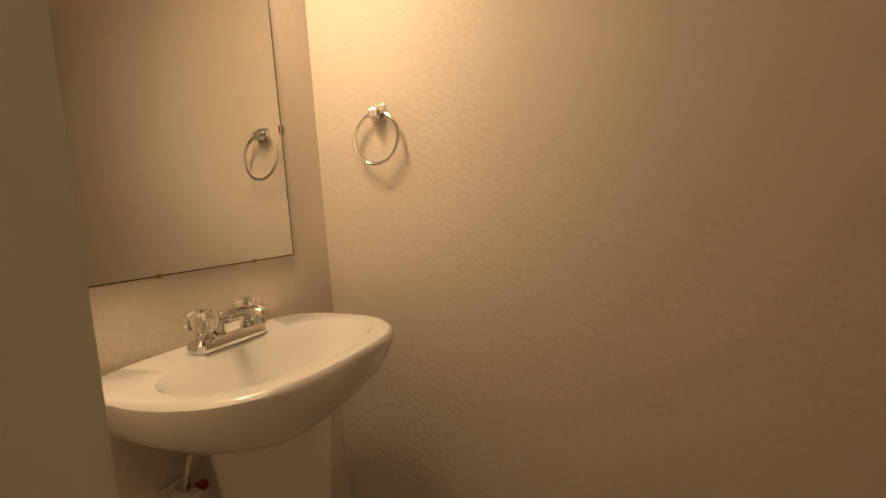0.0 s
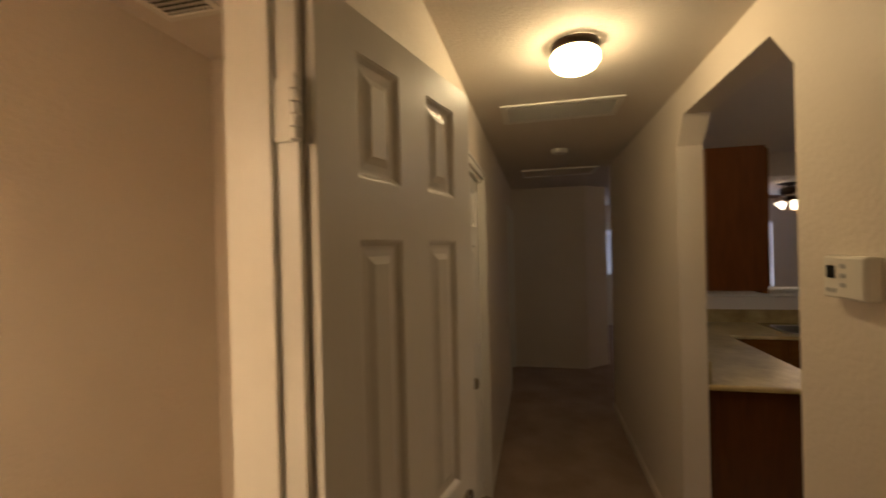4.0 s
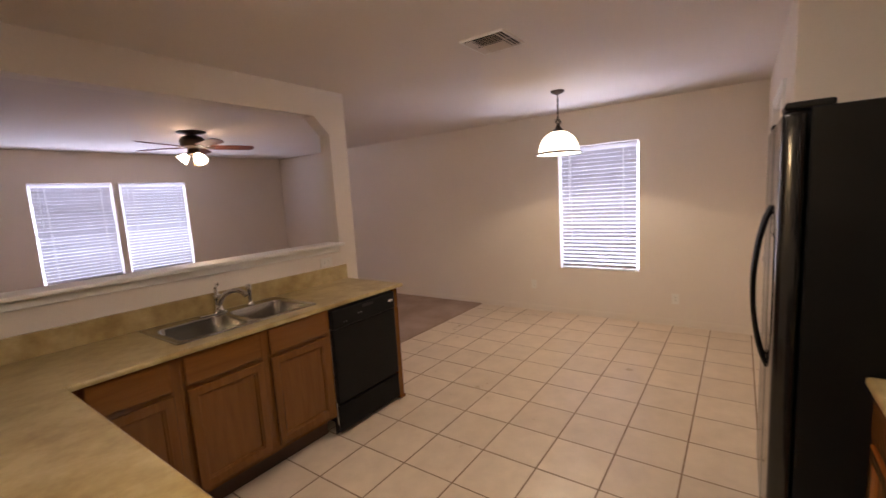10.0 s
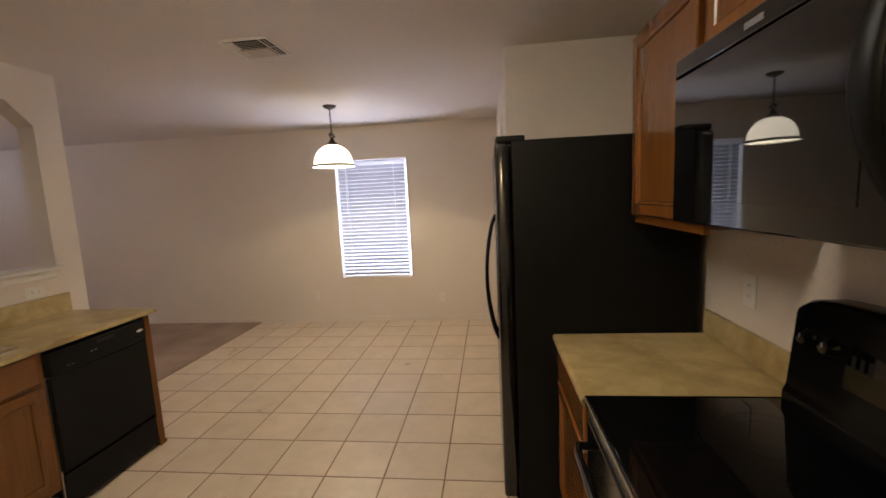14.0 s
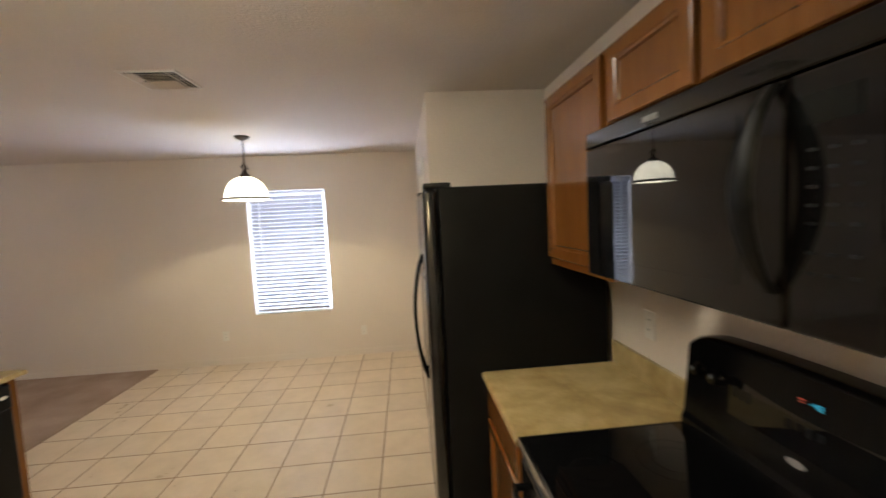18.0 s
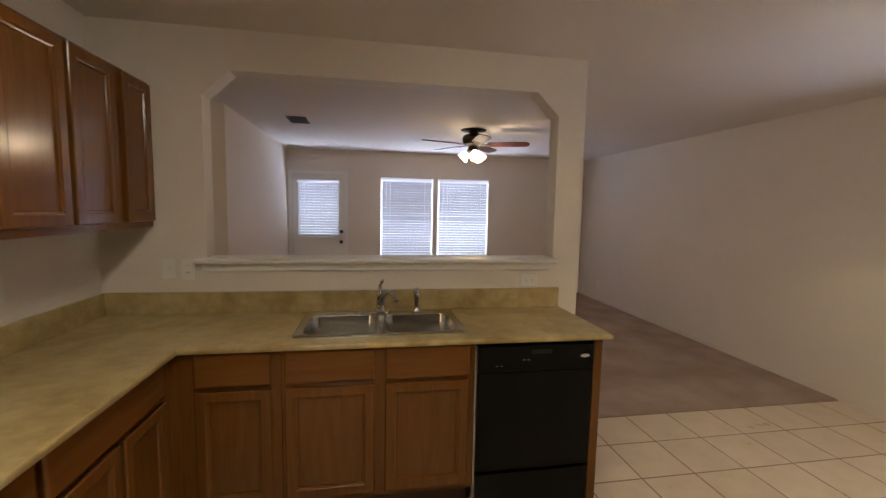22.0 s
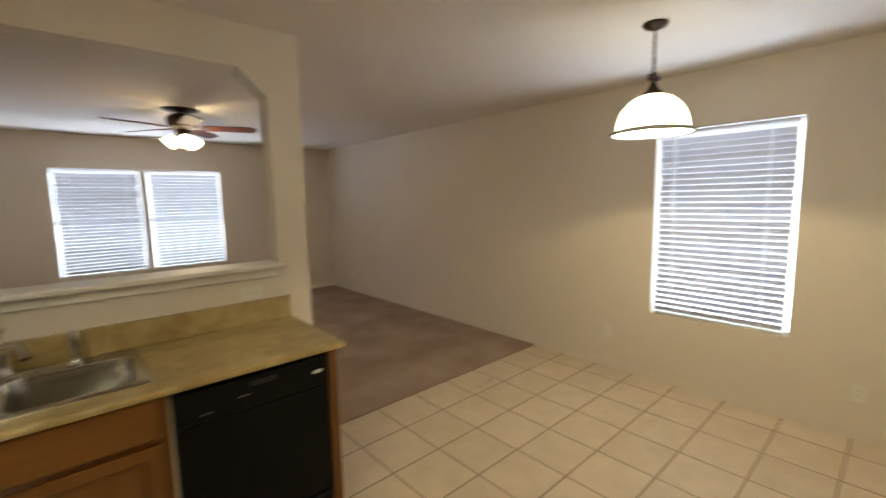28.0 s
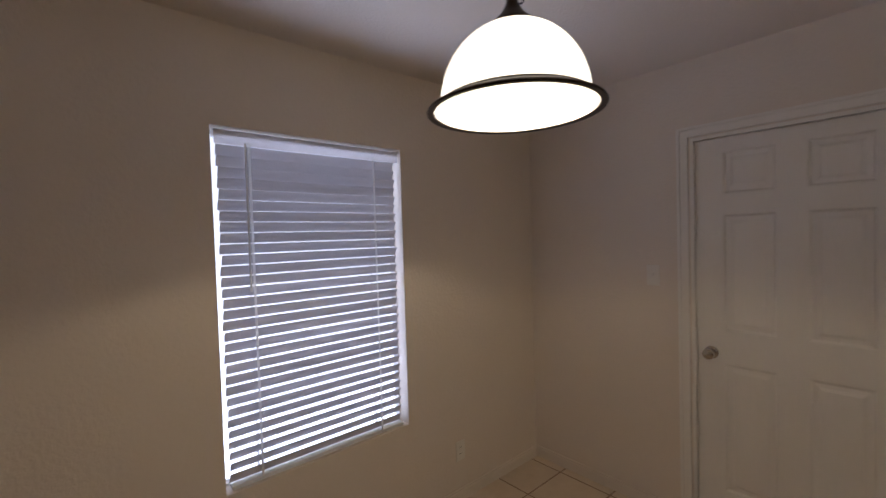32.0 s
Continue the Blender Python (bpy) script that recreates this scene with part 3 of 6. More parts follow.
for hz in (0.20, 1.10, 1.80):
    hg = thing("door_hinge", (HALL_W + 0.002, BDOOR[1] - 0.025, hz), "white painted butt hinge on the bathroom doorway", "hinge", "bathroom door hinges")
    part("jamb_leaf", B(HALL_W - 0.036, HALL_W + 0.002, BDOOR[1] - 0.0205, BDOOR[1] - 0.0165, hz + 0.016, hz + 0.106, 0.001), M_TRIM, hg)
    for i in range(5):
        part("knuckle", lathe(bmesh.new(), [(0.0060, 0.0), (0.0078, 0.001), (0.0078, 0.0160), (0.0060, 0.0170)], (HALL_W + 0.004, BDOOR[1] - 0.025, hz + 0.016 + i * 0.018), 14, True, True), M_TRIM, hg, smooth=True)
    part("pin_head", lathe(bmesh.new(), [(0.0050, 0.0), (0.0062, 0.002), (0.0050, 0.006), (0.001, 0.007)], (HALL_W + 0.004, BDOOR[1] - 0.025, hz + 0.106), 12, True, True), M_TRIM, hg, smooth=True)


def closed_door(name, axis, face, side, u0, u1, knob_at_low, metal, label, DH=DH):
    """A shut leaf set back in its doorway."""
    depth = face - side * 0.022
    casing("casing_" + name, axis, face, side, u0, u1, DH, "white moulded door casing")
    lo, hi = sorted((face, face - side * T))
    jamb("jamb_" + name, axis, lo, hi, u0, u1, DH, sorted((depth - side * (TD + 0.002), depth - side * (TD + 0.036))), "white doorway lining with stop strip")
    w = u1 - u0 - 0.038
    d = thing(name, (0, 0, 0), label, "door")
    six_panel(d, w, DH - 0.035, TD, M_DOOR)
    knob(d, 0.065 if knob_at_low else w - 0.065, 0.925 if DH < 2.05 else 0.985, TD, metal)
    if axis == "x":
        d.matrix_basis = pose(depth if side > 0 else depth + TD, u0 + 0.019, 0.016, 0, 0, 90)
    else:
        d.matrix_basis = pose(u0 + 0.019, depth - TD if side > 0 else depth, 0.016, 0, 0, 0)
    return d


closed_door("door_2", "x", HALL_W, 1, *DOOR2, True, M_NICKEL, "shut white six-panel closet door in the hallway")
casing("casing_bedroom", "x", HALL_W, 1, DOOR3[0], DOOR3[1], DH, "white moulded door casing")
jamb("jamb_bedroom", "x", HALL_W - T, HALL_W, DOOR3[0], DOOR3[1], DH, (HALL_W - 0.075, HALL_W - 0.040), "white doorway lining with stop strip")
d3 = thing("door_3", (0, 0, 0), "white six-panel bedroom door swung open into the bedroom", "door")
six_panel(d3, DOOR3[1] - DOOR3[0] - 0.038, 2.04, TD, M_DOOR)
knob(d3, DOOR3[1] - DOOR3[0] - 0.103, 0.985, TD, M_BRASS)
d3.matrix_basis = pose(HALL_W - T - 0.004, DOOR3[0] + 0.020, 0.016, 0, 0, 90 + D3_SWING)
closed_door("door_4", "y", CLOSET_Y, 1, *GDOOR, False, M_NICKEL, "shut white six-panel door in the dining corner", GH)


# ---- baseboards ----
def baseboard(name, axis, face, side, u0, u1):
    a0, a1 = sorted((face + side * 0.0005, face + side * 0.011))
    b0, b1 = sorted((face + side * 0.0005, face + side * 0.007))
    bm = bmesh.new()
    prism(bm, ((u0, 0.0), (u1, 0.0), (u1, 0.058), (u0, 0.058)), axis, a0, a1)
    prism(bm, ((u0, 0.058), (u1, 0.058), (u1, 0.072), (u0, 0.072)), axis, b0, b1)
    return setting(name, bm, M_WALL, "low painted baseboard", "baseboard")


baseboard("baseboard_east", "x", EAST_X, -1, CLOSET_Y, NORTH_Y)
baseboard("baseboard_dining", "y", CLOSET_Y, 1, CLOSET_X + 0.02, GDOOR[0] - 0.06)
baseboard("baseboard_dining", "y", CLOSET_Y, 1, GDOOR[1] + 0.06, EAST_X - 0.012)
baseboard("baseboard_living", "y", NORTH_Y, -1, 1.06, EAST_X - 0.012)
baseboard("baseboard_living", "x", 0.08, 1, 1.82, NORTH_Y - 0.012)
baseboard("baseboard_pass", "y", PASS_Y + T, 1, 0.0, 2.72)
baseboard("baseboard_hall", "x", HALL_E, -1, HALL_S, -2.93)
baseboard("baseboard_hall", "x", HALL_E, -1, -1.905, PASS_Y + T)
baseboard("baseboard_hall", "x", HALL_W, 1, -1.62, 0.545)
baseboard("baseboard_hall", "x", HALL_W, 1, -3.66, -2.46)
baseboard("baseboard_hall", "y", HALL_N, -1, HALL_W + 0.012, -0.22)
baseboard("baseboard_bath", "x", BATH_W, 1, BATH_S, BATH_N)


# ---- windows with blinds ----
def window(name, axis, face, side, u0, u1, z0, z1, label, sashes=2):
    """A vinyl single-hung window at the outer face of the wall; face: room side of the wall, side: out of the room."""
    def V(u_0, u_1, d0, d1, z_0, z_1, bevel=0.0):
        a, b = sorted((face + side * d0, face + side * d1))
        return B(a, b, u_0, u_1, z_0, z_1, bevel) if axis == "x" else B(u_0, u_1, a, b, z_0, z_1, bevel)
    w = thing(name, ((face, (u0 + u1) / 2, z0) if axis == "x" else ((u0 + u1) / 2, face, z0)), label, "window")
    w["kind"] = "structure"
    f = 0.011
    e = 0.001
    for n, a in (("window_frame", (u0 + e, u0 + f, z0 + e, z1 - e)), ("window_frame", (u1 - f, u1 - e, z0 + e, z1 - e)), ("window_frame", (u0 + f, u1 - f, z0 + e, z0 + f)), ("window_frame", (u0 + f, u1 - f, z1 - f, z1 - e))):
        part(n, V(a[0], a[1], 0.075, 0.115, a[2], a[3], 0.003), M_VINYL, w)
    zm = (z0 + z1) / 2
    if sashes == 2:
        part("meeting_rail", V(u0 + f, u1 - f, 0.082, 0.110, zm - 0.02, zm + 0.02, 0.003), M_VINYL, w)
    for a, b, d in ((z0 + f, zm - 0.02, 0.090), (zm + 0.02, z1 - f, 0.102)) if sashes == 2 else ((z0 + f, z1 - f, 0.095),):
        g = part("pane", V(u0 + f, u1 - f, d, d + 0.004, a, b), M_GLASS, w, "clear window pane")
        g.visible_shadow = False
    return w


def slat_mesh(length, axis, width=0.046, crown=0.0036, thick=0.0022):
    """One curved slat about its own middle, running along y (axis x) or x (axis y), tilted."""
    bm = bmesh.new()
    n = 4
    top = [(-width / 2 + width * i / n, crown * (1 - (2 * i / n - 1) ** 2)) for i in range(n + 1)]
    prof = top + [(p, q - thick) for p, q in reversed(top)]
    c, s = math.cos(radians(TILT)), math.sin(radians(TILT))
    prof = [(p * c - q * s, p * s + q * c) for p, q in prof]
    lo, hi = [], []
    for p, q in prof:
        lo.append(bm.verts.new((p, -length / 2, q) if axis == "x" else (-length / 2, p, q)))
        hi.append(bm.verts.new((p, length / 2, q) if axis == "x" else (length / 2, p, q)))
    m = len(prof)
    for i in range(m):
        j = (i + 1) % m
        bm.faces.new((lo[i], lo[j], hi[j], hi[i]))
    for i in range(n):
        for side in (lo, hi):
            bm.faces.new((side[i], side[i + 1], side[m - 2 - i], side[m - 1 - i]))
    bmesh.ops.recalc_face_normals(bm, faces=bm.faces)
    me = bpy.data.meshes.new("slat")
    bm.to_mesh(me)
    bm.free()
    me.materials.append(M_SLAT)
    return me


def blind(axis, mid, u0, u1, z0, z1, label, pitch=0.0445, wand=True, group="window blinds", inset=0.012):
    """A lowered slat blind hanging about the plane mid across axis."""
    def V(u_0, u_1, d0, d1, z_0, z_1, bevel=0.0):
        return B(mid + d0, mid + d1, u_0, u_1, z_0, z_1, bevel) if axis == "x" else B(u_0, u_1, mid + d0, mid + d1, z_0, z_1, bevel)
    at = (mid, (u0 + u1) / 2, z0) if axis == "x" else ((u0 + u1) / 2, mid, z0)
    b = thing("window_blind", at, label, "blind", group)
    part("headrail", V(u0, u1, -0.020, 0.026, z1 - 0.030, z1 - 0.002, 0.002), M_VINYL, b)
    part("valance", V(u0, u1, -0.0285, -0.0245, z1 - 0.060, z1 - 0.002, 0.001), M_VALANCE, b, "thin white valance glowing with daylight")
    part("bottom_rail", V(u0 + inset, u1 - inset, -0.025, 0.025, z0 + 0.003, z0 + 0.020, 0.004), M_VINYL, b)
    me = slat_mesh(u1 - u0 - 2 * inset, axis)
    top = z1 - 0.078
    count = round((top - z0 - 0.046) / pitch)
    for i in range(count + 1):
        z = z0 + 0.046 + (top - z0 - 0.046) * i / count
        s = new("slat", me)
        s.parent = b
        slip = random.uniform(-0.004, 0.004)
        s.location = (0, slip, z - z0) if axis == "x" else (slip, 0, z - z0)
        s.rotation_euler = ((0, random.uniform(-0.05, 0.05), 0) if axis == "x" else (random.uniform(-0.05, 0.05), 0, 0))
    # cords drawn 10 mm wide and translucent to stand for the bloom round them
    for u in (u0 + (u1 - u0) * 0.17, u1 - (u1 - u0) * 0.15):
        for d in (-0.029, 0.029):
            part("ladder_cord", V(u - 0.005, u + 0.005, d - 0.0006, d + 0.0006, z0 + 0.02, z1 - 0.04), M_CORD, b)
    if wand:
        u = u1 - (u1 - u0) * 0.13 if axis == "x" else u0 + 0.08
        base = (mid - 0.040, u, 0) if axis == "x" else (u, mid - 0.040, 0)
        bm = tube(bmesh.new(), [(base[0], base[1], z1 - 0.05), (base[0], base[1], z1 - (z1 - z0) * 0.45)], 0.0045, 8)
        part("tilt_wand", bm, M_VINYL, b, "thin clear tilt wand", smooth=True)
    return b


TILT = -62
window("window_1", "x", EAST_X, 1, *WIN, "white vinyl window behind a lowered blind", 1)
blind("x", EAST_X + 0.036, WIN[0] + 0.014, WIN[1] - 0.014, WIN[2], WIN[3] - 0.01, "white slat blind lowered over the dining window")
TILT = -65
window("window_2", "y", NORTH_Y, 1, *LW1, "white vinyl living room window behind a lowered blind")
window("window_3", "y", NORTH_Y, 1, *LW2, "white vinyl living room window behind a lowered blind")
blind("y", NORTH_Y + 0.036, LW1[0] + 0.010, LW1[1] - 0.010, LW1[2], LW1[3] - 0.005, "white slat blind, slats shut, on a living room window")
TILT = -60
blind("y", NORTH_Y + 0.036, LW2[0] + 0.010, LW2[1] - 0.010, LW2[2], LW2[3] - 0.005, "white slat blind letting daylight in, on a living room window")

BW4 = (-2.75, -1.55, 0.655, 2.02)
window("window_4", "y", NORTH_Y, 1, *BW4, "white vinyl bedroom window behind a lowered blind")
blind("y", NORTH_Y + 0.036, BW4[0] + 0.010, BW4[1] - 0.010, BW4[2], BW4[3] - 0.005, "white slat blind lowered over the bedroom window")

# half-glazed living room door with its own blind
casing("casing_back_door", "y", NORTH_Y, -1, LDOOR[0], LDOOR[1], GH, "white casing round the back door")
bd = thing("door_5", (0.575, NORTH_Y + 0.03, 0), "shut white back door with a glazed upper half", "door")
d0, d1 = NORTH_Y + 0.012, NORTH_Y + 0.055
for n, a in (("stile", (0.166, 0.255, 0.009, 2.0395)), ("stile", (0.895, 0.984, 0.009, 2.0395)), ("top_rail", (0.255, 0.895, 1.93, 2.0395)), ("lower_panel", (0.255, 0.895, 0.01, 1.03))):
    part(n, B(a[0], a[1], d0, d1, a[2], a[3], 0.002), M_DOOR, bd)
g = part("pane", B(0.255, 0.895, d0 + 0.02, d0 + 0.025, 1.03, 1.93), M_GLASS, bd, "clear door pane")
g.visible_shadow = False
for n, a in (("glazing_bead", (0.235, 0.275, 1.01, 1.95)), ("glazing_bead", (0.875, 0.915, 1.01, 1.95)), ("glazing_bead", (0.275, 0.875, 1.01, 1.045)), ("glazing_bead", (0.275, 0.875, 1.915, 1.95))):
    part(n, B(a[0], a[1], d0 - 0.012, d0 - 0.0005, a[2], a[3], 0.004), M_DOOR, bd)
for z in (0.93, 1.10):
    bm = bmesh.new()
    loops = [[(0.937 + r * math.cos(2 * math.pi * i / 16), d0 - d, z + r * math.sin(2 * math.pi * i / 16)) for i in range(16)] for r, d in ((0.03, 0), (0.03, 0.012), (0.014, 0.02), (0.02, 0.034), (0.026, 0.05), (0.018, 0.062), (0.004, 0.064))]
    part("door_knob" if z < 1 else "deadbolt", rings(bm, loops, cap1=True), M_BRONZE, bd, "dark metal knob", smooth=True)
blind("y", d0 - 0.040, 0.245, 0.905, 1.00, 1.955, "white slat blind on the back door's glass", 0.0445, False)


# ---- kitchen cabinets ----
def shaker(axis, face, out, u0, u1, z0, z1, parent, name="door", rail=0.055, t=0.022, level=False):
    """A framed front with a sunk panel, standing out from face along axis."""
    def V(bm, a0, a1, u_0, u_1, z_0, z_1):
        lo, hi = sorted((face + out * a0, face + out * a1))
        return box(bm, lo, hi, u_0, u_1, z_0, z_1) if axis == "x" else box(bm, u_0, u_1, lo, hi, z_0, z_1)
    def P(d, e):
        a = face + out * d
        q = ((u0 + e, z0 + e), (u1 - e, z0 + e), (u1 - e, z1 - e), (u0 + e, z1 - e))
        return [(a, u, z) if axis == "x" else (u, a, z) for u, z in q]
    bm = bmesh.new()
    # outer edge eased, inner edge stepped down to the panel
    rings(bm, [P(0.0005, 0.004), P(t - 0.009, 0.001), P(t - 0.005, 0.0), P(t - 0.001, 0.003), P(t, 0.006), P(t, rail - 0.012), P(t - 0.004, rail - 0.007), P(t - 0.0055, rail), P(t - 0.0150, rail + 0.004)])
    fr = part(name, bm, M_OAK if not level else M_OAKH, parent)
    pn = bmesh.new()
    rings(pn, [P(t - 0.0130, rail + 0.001), P(t - 0.0130, rail + 0.02)], cap1=True)
    part("sunk_panel", pn, M_OAK if not level else M_OAKH, fr)
    return fr


def slab(axis, face, out, u0, u1, z0, z1, parent, name="drawer_front", t=0.022):
    def P(d, e):
        a = face + out * d
        return [(a, u, z) if axis == "x" else (u, a, z) for u, z in ((u0 + e, z0 + e), (u1 - e, z0 + e), (u1 - e, z1 - e), (u0 + e, z1 - e))]
    # undercut edge, then a rounded ogee up to the flat
    bm = rings(bmesh.new(), [P(0.0005, 0.004), P(t - 0.010, 0.001), P(t - 0.006, 0.0), P(t - 0.003, 0.0015), P(t - 0.001, 0.005), P(t, 0.010)], cap0=True, cap1=True)
    return part(name, bm, M_OAKH, parent)


def base_unit(axis, back, face, u0, u1, doors, drawers, label, toe=0.11):
    """A floor unit between back and face; doors and drawers: spans along u."""
    out = 1 if face > back else -1
    mid = (back + face) / 2
    at = (mid, (u0 + u1) / 2, 0) if axis == "x" else ((u0 + u1) / 2, mid, 0)
    c = thing("base_cabinet", at, label, "cabinet", "kitchen base cabinets")
    def V(a0, a1, u_0, u_1, z_0, z_1, bev=0.0):
        lo, hi = sorted((a0, a1))
        return B(lo, hi, u_0, u_1, z_0, z_1, bev) if axis == "x" else B(u_0, u_1, lo, hi, z_0, z_1, bev)
    part("body", V(back, face - out * 0.002, u0 + 0.001, u1 - 0.001, 0.150, 0.70), M_OAK, c)
    for a in ((u0 + 0.001, u0 + 0.018), (u1 - 0.018, u1 - 0.001)):
        part("side_panel", V(back, face - out * 0.002, a[0], a[1], 0.70, 0.882), M_OAK, c)
    part("face_frame", V(face - out * 0.019, face, u0 + 0.0005, u1 - 0.0005, 0.70, 0.883), M_OAK, c)
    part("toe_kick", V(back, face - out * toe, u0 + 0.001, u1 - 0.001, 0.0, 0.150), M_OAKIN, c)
    for a, b in drawers:
        slab(axis, face, out, a, b, 0.730, 0.8815, c)
    for a, b in doors:
        shaker(axis, face, out, a, b, 0.182, 0.710, c)
    return c


FY = -0.563                      # front of the peninsula's face frames
base_unit("y", PASS_Y - 0.005, FY, 0.60, 1.020, [(0.665, 0.979)], [(0.665, 0.979)], "brown oak base cabinet with one drawer and door")
base_unit("y", PASS_Y - 0.005, FY, 1.020, 1.905, [(1.036, 1.430), (1.478, 1.875)], [(1.036, 1.430), (1.478, 1.875)], "brown oak sink cabinet with two doors")
FX = 0.566                       # front of the west run's face frames
base_unit("x", 0.005, FX, -1.300, -0.62, [(-1.272, -0.962), (-0.938, -0.645)], [(-1.285, -0.645)], "brown oak base cabinet with a wide drawer over two doors")
base_unit("x", 0.005, FX, -1.865, -1.300, [(-1.585, -1.312), (-1.852, -1.600)], [(-1.852, -1.312)], "brown oak base cabinet at the counter's end")
cn = thing("corner_cabinet", (0.3, -0.3, 0), "blind oak corner unit under the worktop's inner corner", "cabinet", "kitchen base cabinets")
part("body", B(0.005, FX - 0.002, -0.6195, FY, 0.150, 0.882), M_OAK, cn)
part("body", B(0.005, 0.5995, FY + 0.0005, PASS_Y - 0.005, 0.150, 0.882), M_OAK, cn)
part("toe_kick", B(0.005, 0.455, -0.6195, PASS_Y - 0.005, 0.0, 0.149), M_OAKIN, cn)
bm = B(0.005, FX, -1.872, -1.8655, 0.0, 0.883)
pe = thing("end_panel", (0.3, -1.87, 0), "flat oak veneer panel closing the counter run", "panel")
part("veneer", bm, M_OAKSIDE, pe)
pe = thing("end_panel", (2.55, -0.3, 0), "narrow oak panel beside the dishwasher", "panel")
part("veneer", B(2.520, 2.567, FY - 0.006, PASS_Y - 0.005, 0.0, 0.883, 0.003), M_OAK, pe)
part("foot_trim", B(2.515, 2.573, FY - 0.012, FY - 0.0065, 0.0, 0.022, 0.002), M_OAK, pe)
SFY = -3.075
base_unit("y", SOUTH_Y + 0.005, SFY, 1.418, 1.985, [(1.445, 1.965)], [(1.445, 1.965)], "brown oak base cabinet beside the refrigerator")
base_unit("y", SOUTH_Y + 0.005, SFY, 0.005, 0.526, [(0.03, 0.500)], [(0.03, 0.500)], "brown oak base cabinet beside the cooking range")


# worktops, built round the sink's cut-out
SX0, SX1, SY0, SY1 = 1.052, 1.884, -0.505, -0.030
CF = -0.590                      # peninsula front edge
CX = 0.603                       # west run front edge
wt = thing("worktop", (0.3, -0.3, 0.876), "mottled olive-beige laminate worktop in an L", "worktop")
m_in = 0.014
lips = [(0.004, CX, -1.885, CF), (0.004, SX0 + m_in, CF, PASS_Y - 0.001), (SX0 + m_in, SX1 - m_in, CF, SY0 + m_in), (SX0 + m_in, SX1 - m_in, SY1 - m_in, PASS_Y - 0.001), (SX1 - m_in, 2.588, CF, PASS_Y - 0.001)]
for x0, x1, y0, y1 in lips:
    part("slab", B(x0, x1, y0, y1, 0.889, 0.914), M_LAM, wt)


def nosing(path, parent):
    """The rolled front edge of the laminate along a line of (x, y, outward x, outward y)."""
    bm = bmesh.new()
    prof = [(0.0, 0.9135), (0.006, 0.9125), (0.011, 0.909), (0.013, 0.903), (0.013, 0.892), (0.010, 0.887), (0.0, 0.8855)]
    loops = [[(x + ox * d, y + oy * d, z) for d, z in prof] for x, y, ox, oy in path]
    vs = [[bm.verts.new(p) for p in loop] for loop in loops]
    for a, b in zip(vs, vs[1:]):
        for i in range(len(prof) - 1):
            bm.faces.new((a[i], a[i + 1], b[i + 1], b[i]))
    bmesh.ops.recalc_face_normals(bm, faces=bm.faces)
    return part("rolled_edge", bm, M_LAM, parent, smooth=True)


nosing([(0.004, -1.885, 0, -1), (CX, -1.885, 1, -1), (CX, CF, 1, -1), (2.588, CF, 1, -1), (2.588, PASS_Y - 0.001, 1, 0)], wt)
part("backsplash", B(0.024, 2.588, PASS_Y - 0.021, PASS_Y - 0.001, 0.9145, 1.034, 0.003), M_LAM, wt)
part("backsplash", B(0.002, 0.022, -1.885, PASS_Y - 0.001, 0.9145, 1.034, 0.003), M_LAM, wt)
for x0, x1, lab in ((1.414, 2.000, "mottled laminate worktop between range and refrigerator"), (0.004, 0.528, "mottled laminate worktop beside the cooking range")):
    w2 = thing("worktop", ((x0 + x1) / 2, -3.37, 0.876), lab, "worktop")
    part("slab", B(x0, x1, SOUTH_Y + 0.001, SFY + 0.022, 0.889, 0.914), M_LAM, w2)
    nosing([(x0, SFY + 0.022, 0, 1), (x1, SFY + 0.022, 0, 1)], w2)
    part("backsplash", B(x0, x1, SOUTH_Y + 0.001, SOUTH_Y + 0.021, 0.9145, 1.018, 0.003), M_LAM, w2)


def wall_unit(axis, back, face, u0, u1, z0, z1, doors, label):
    out = 1 if face > back else -1
    at = ((back + face) / 2, (u0 + u1) / 2, z0) if axis == "x" else ((u0 + u1) / 2, (back + face) / 2, z0)
    c = thing("wall_cabinet", at, label, "cabinet", "kitchen wall cabinets")
    lo, hi = sorted((back, face))
    body = B(lo, hi, u0 + 0.0005, u1 - 0.0005, z0 + 0.012, z1) if axis == "x" else B(u0 + 0.0005, u1 - 0.0005, lo, hi, z0 + 0.012, z1)
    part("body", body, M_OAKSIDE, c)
    part("face_frame", B(*sorted((face - out * 0.001, face + out * 0.0012)), u0 + 0.0005, u1 - 0.0005, z0 + 0.012, z1) if axis == "x" else B(u0 + 0.0005, u1 - 0.0005, *sorted((face - out * 0.001, face + out * 0.0012)), z0 + 0.012, z1), M_OAK, c)
    l2, h2 = sorted((face - out * 0.019, face))
    part("bottom_rail", B(l2, h2, u0 + 0.0005, u1 - 0.0005, z0, z0 + 0.012) if axis == "x" else B(u0 + 0.0005, u1 - 0.0005, l2, h2, z0, z0 + 0.012), M_OAKH, c)
    for a, b in doors:
        shaker(axis, face, out, a, b, z0 + 0.032, z1 - 0.012, c)
    return c


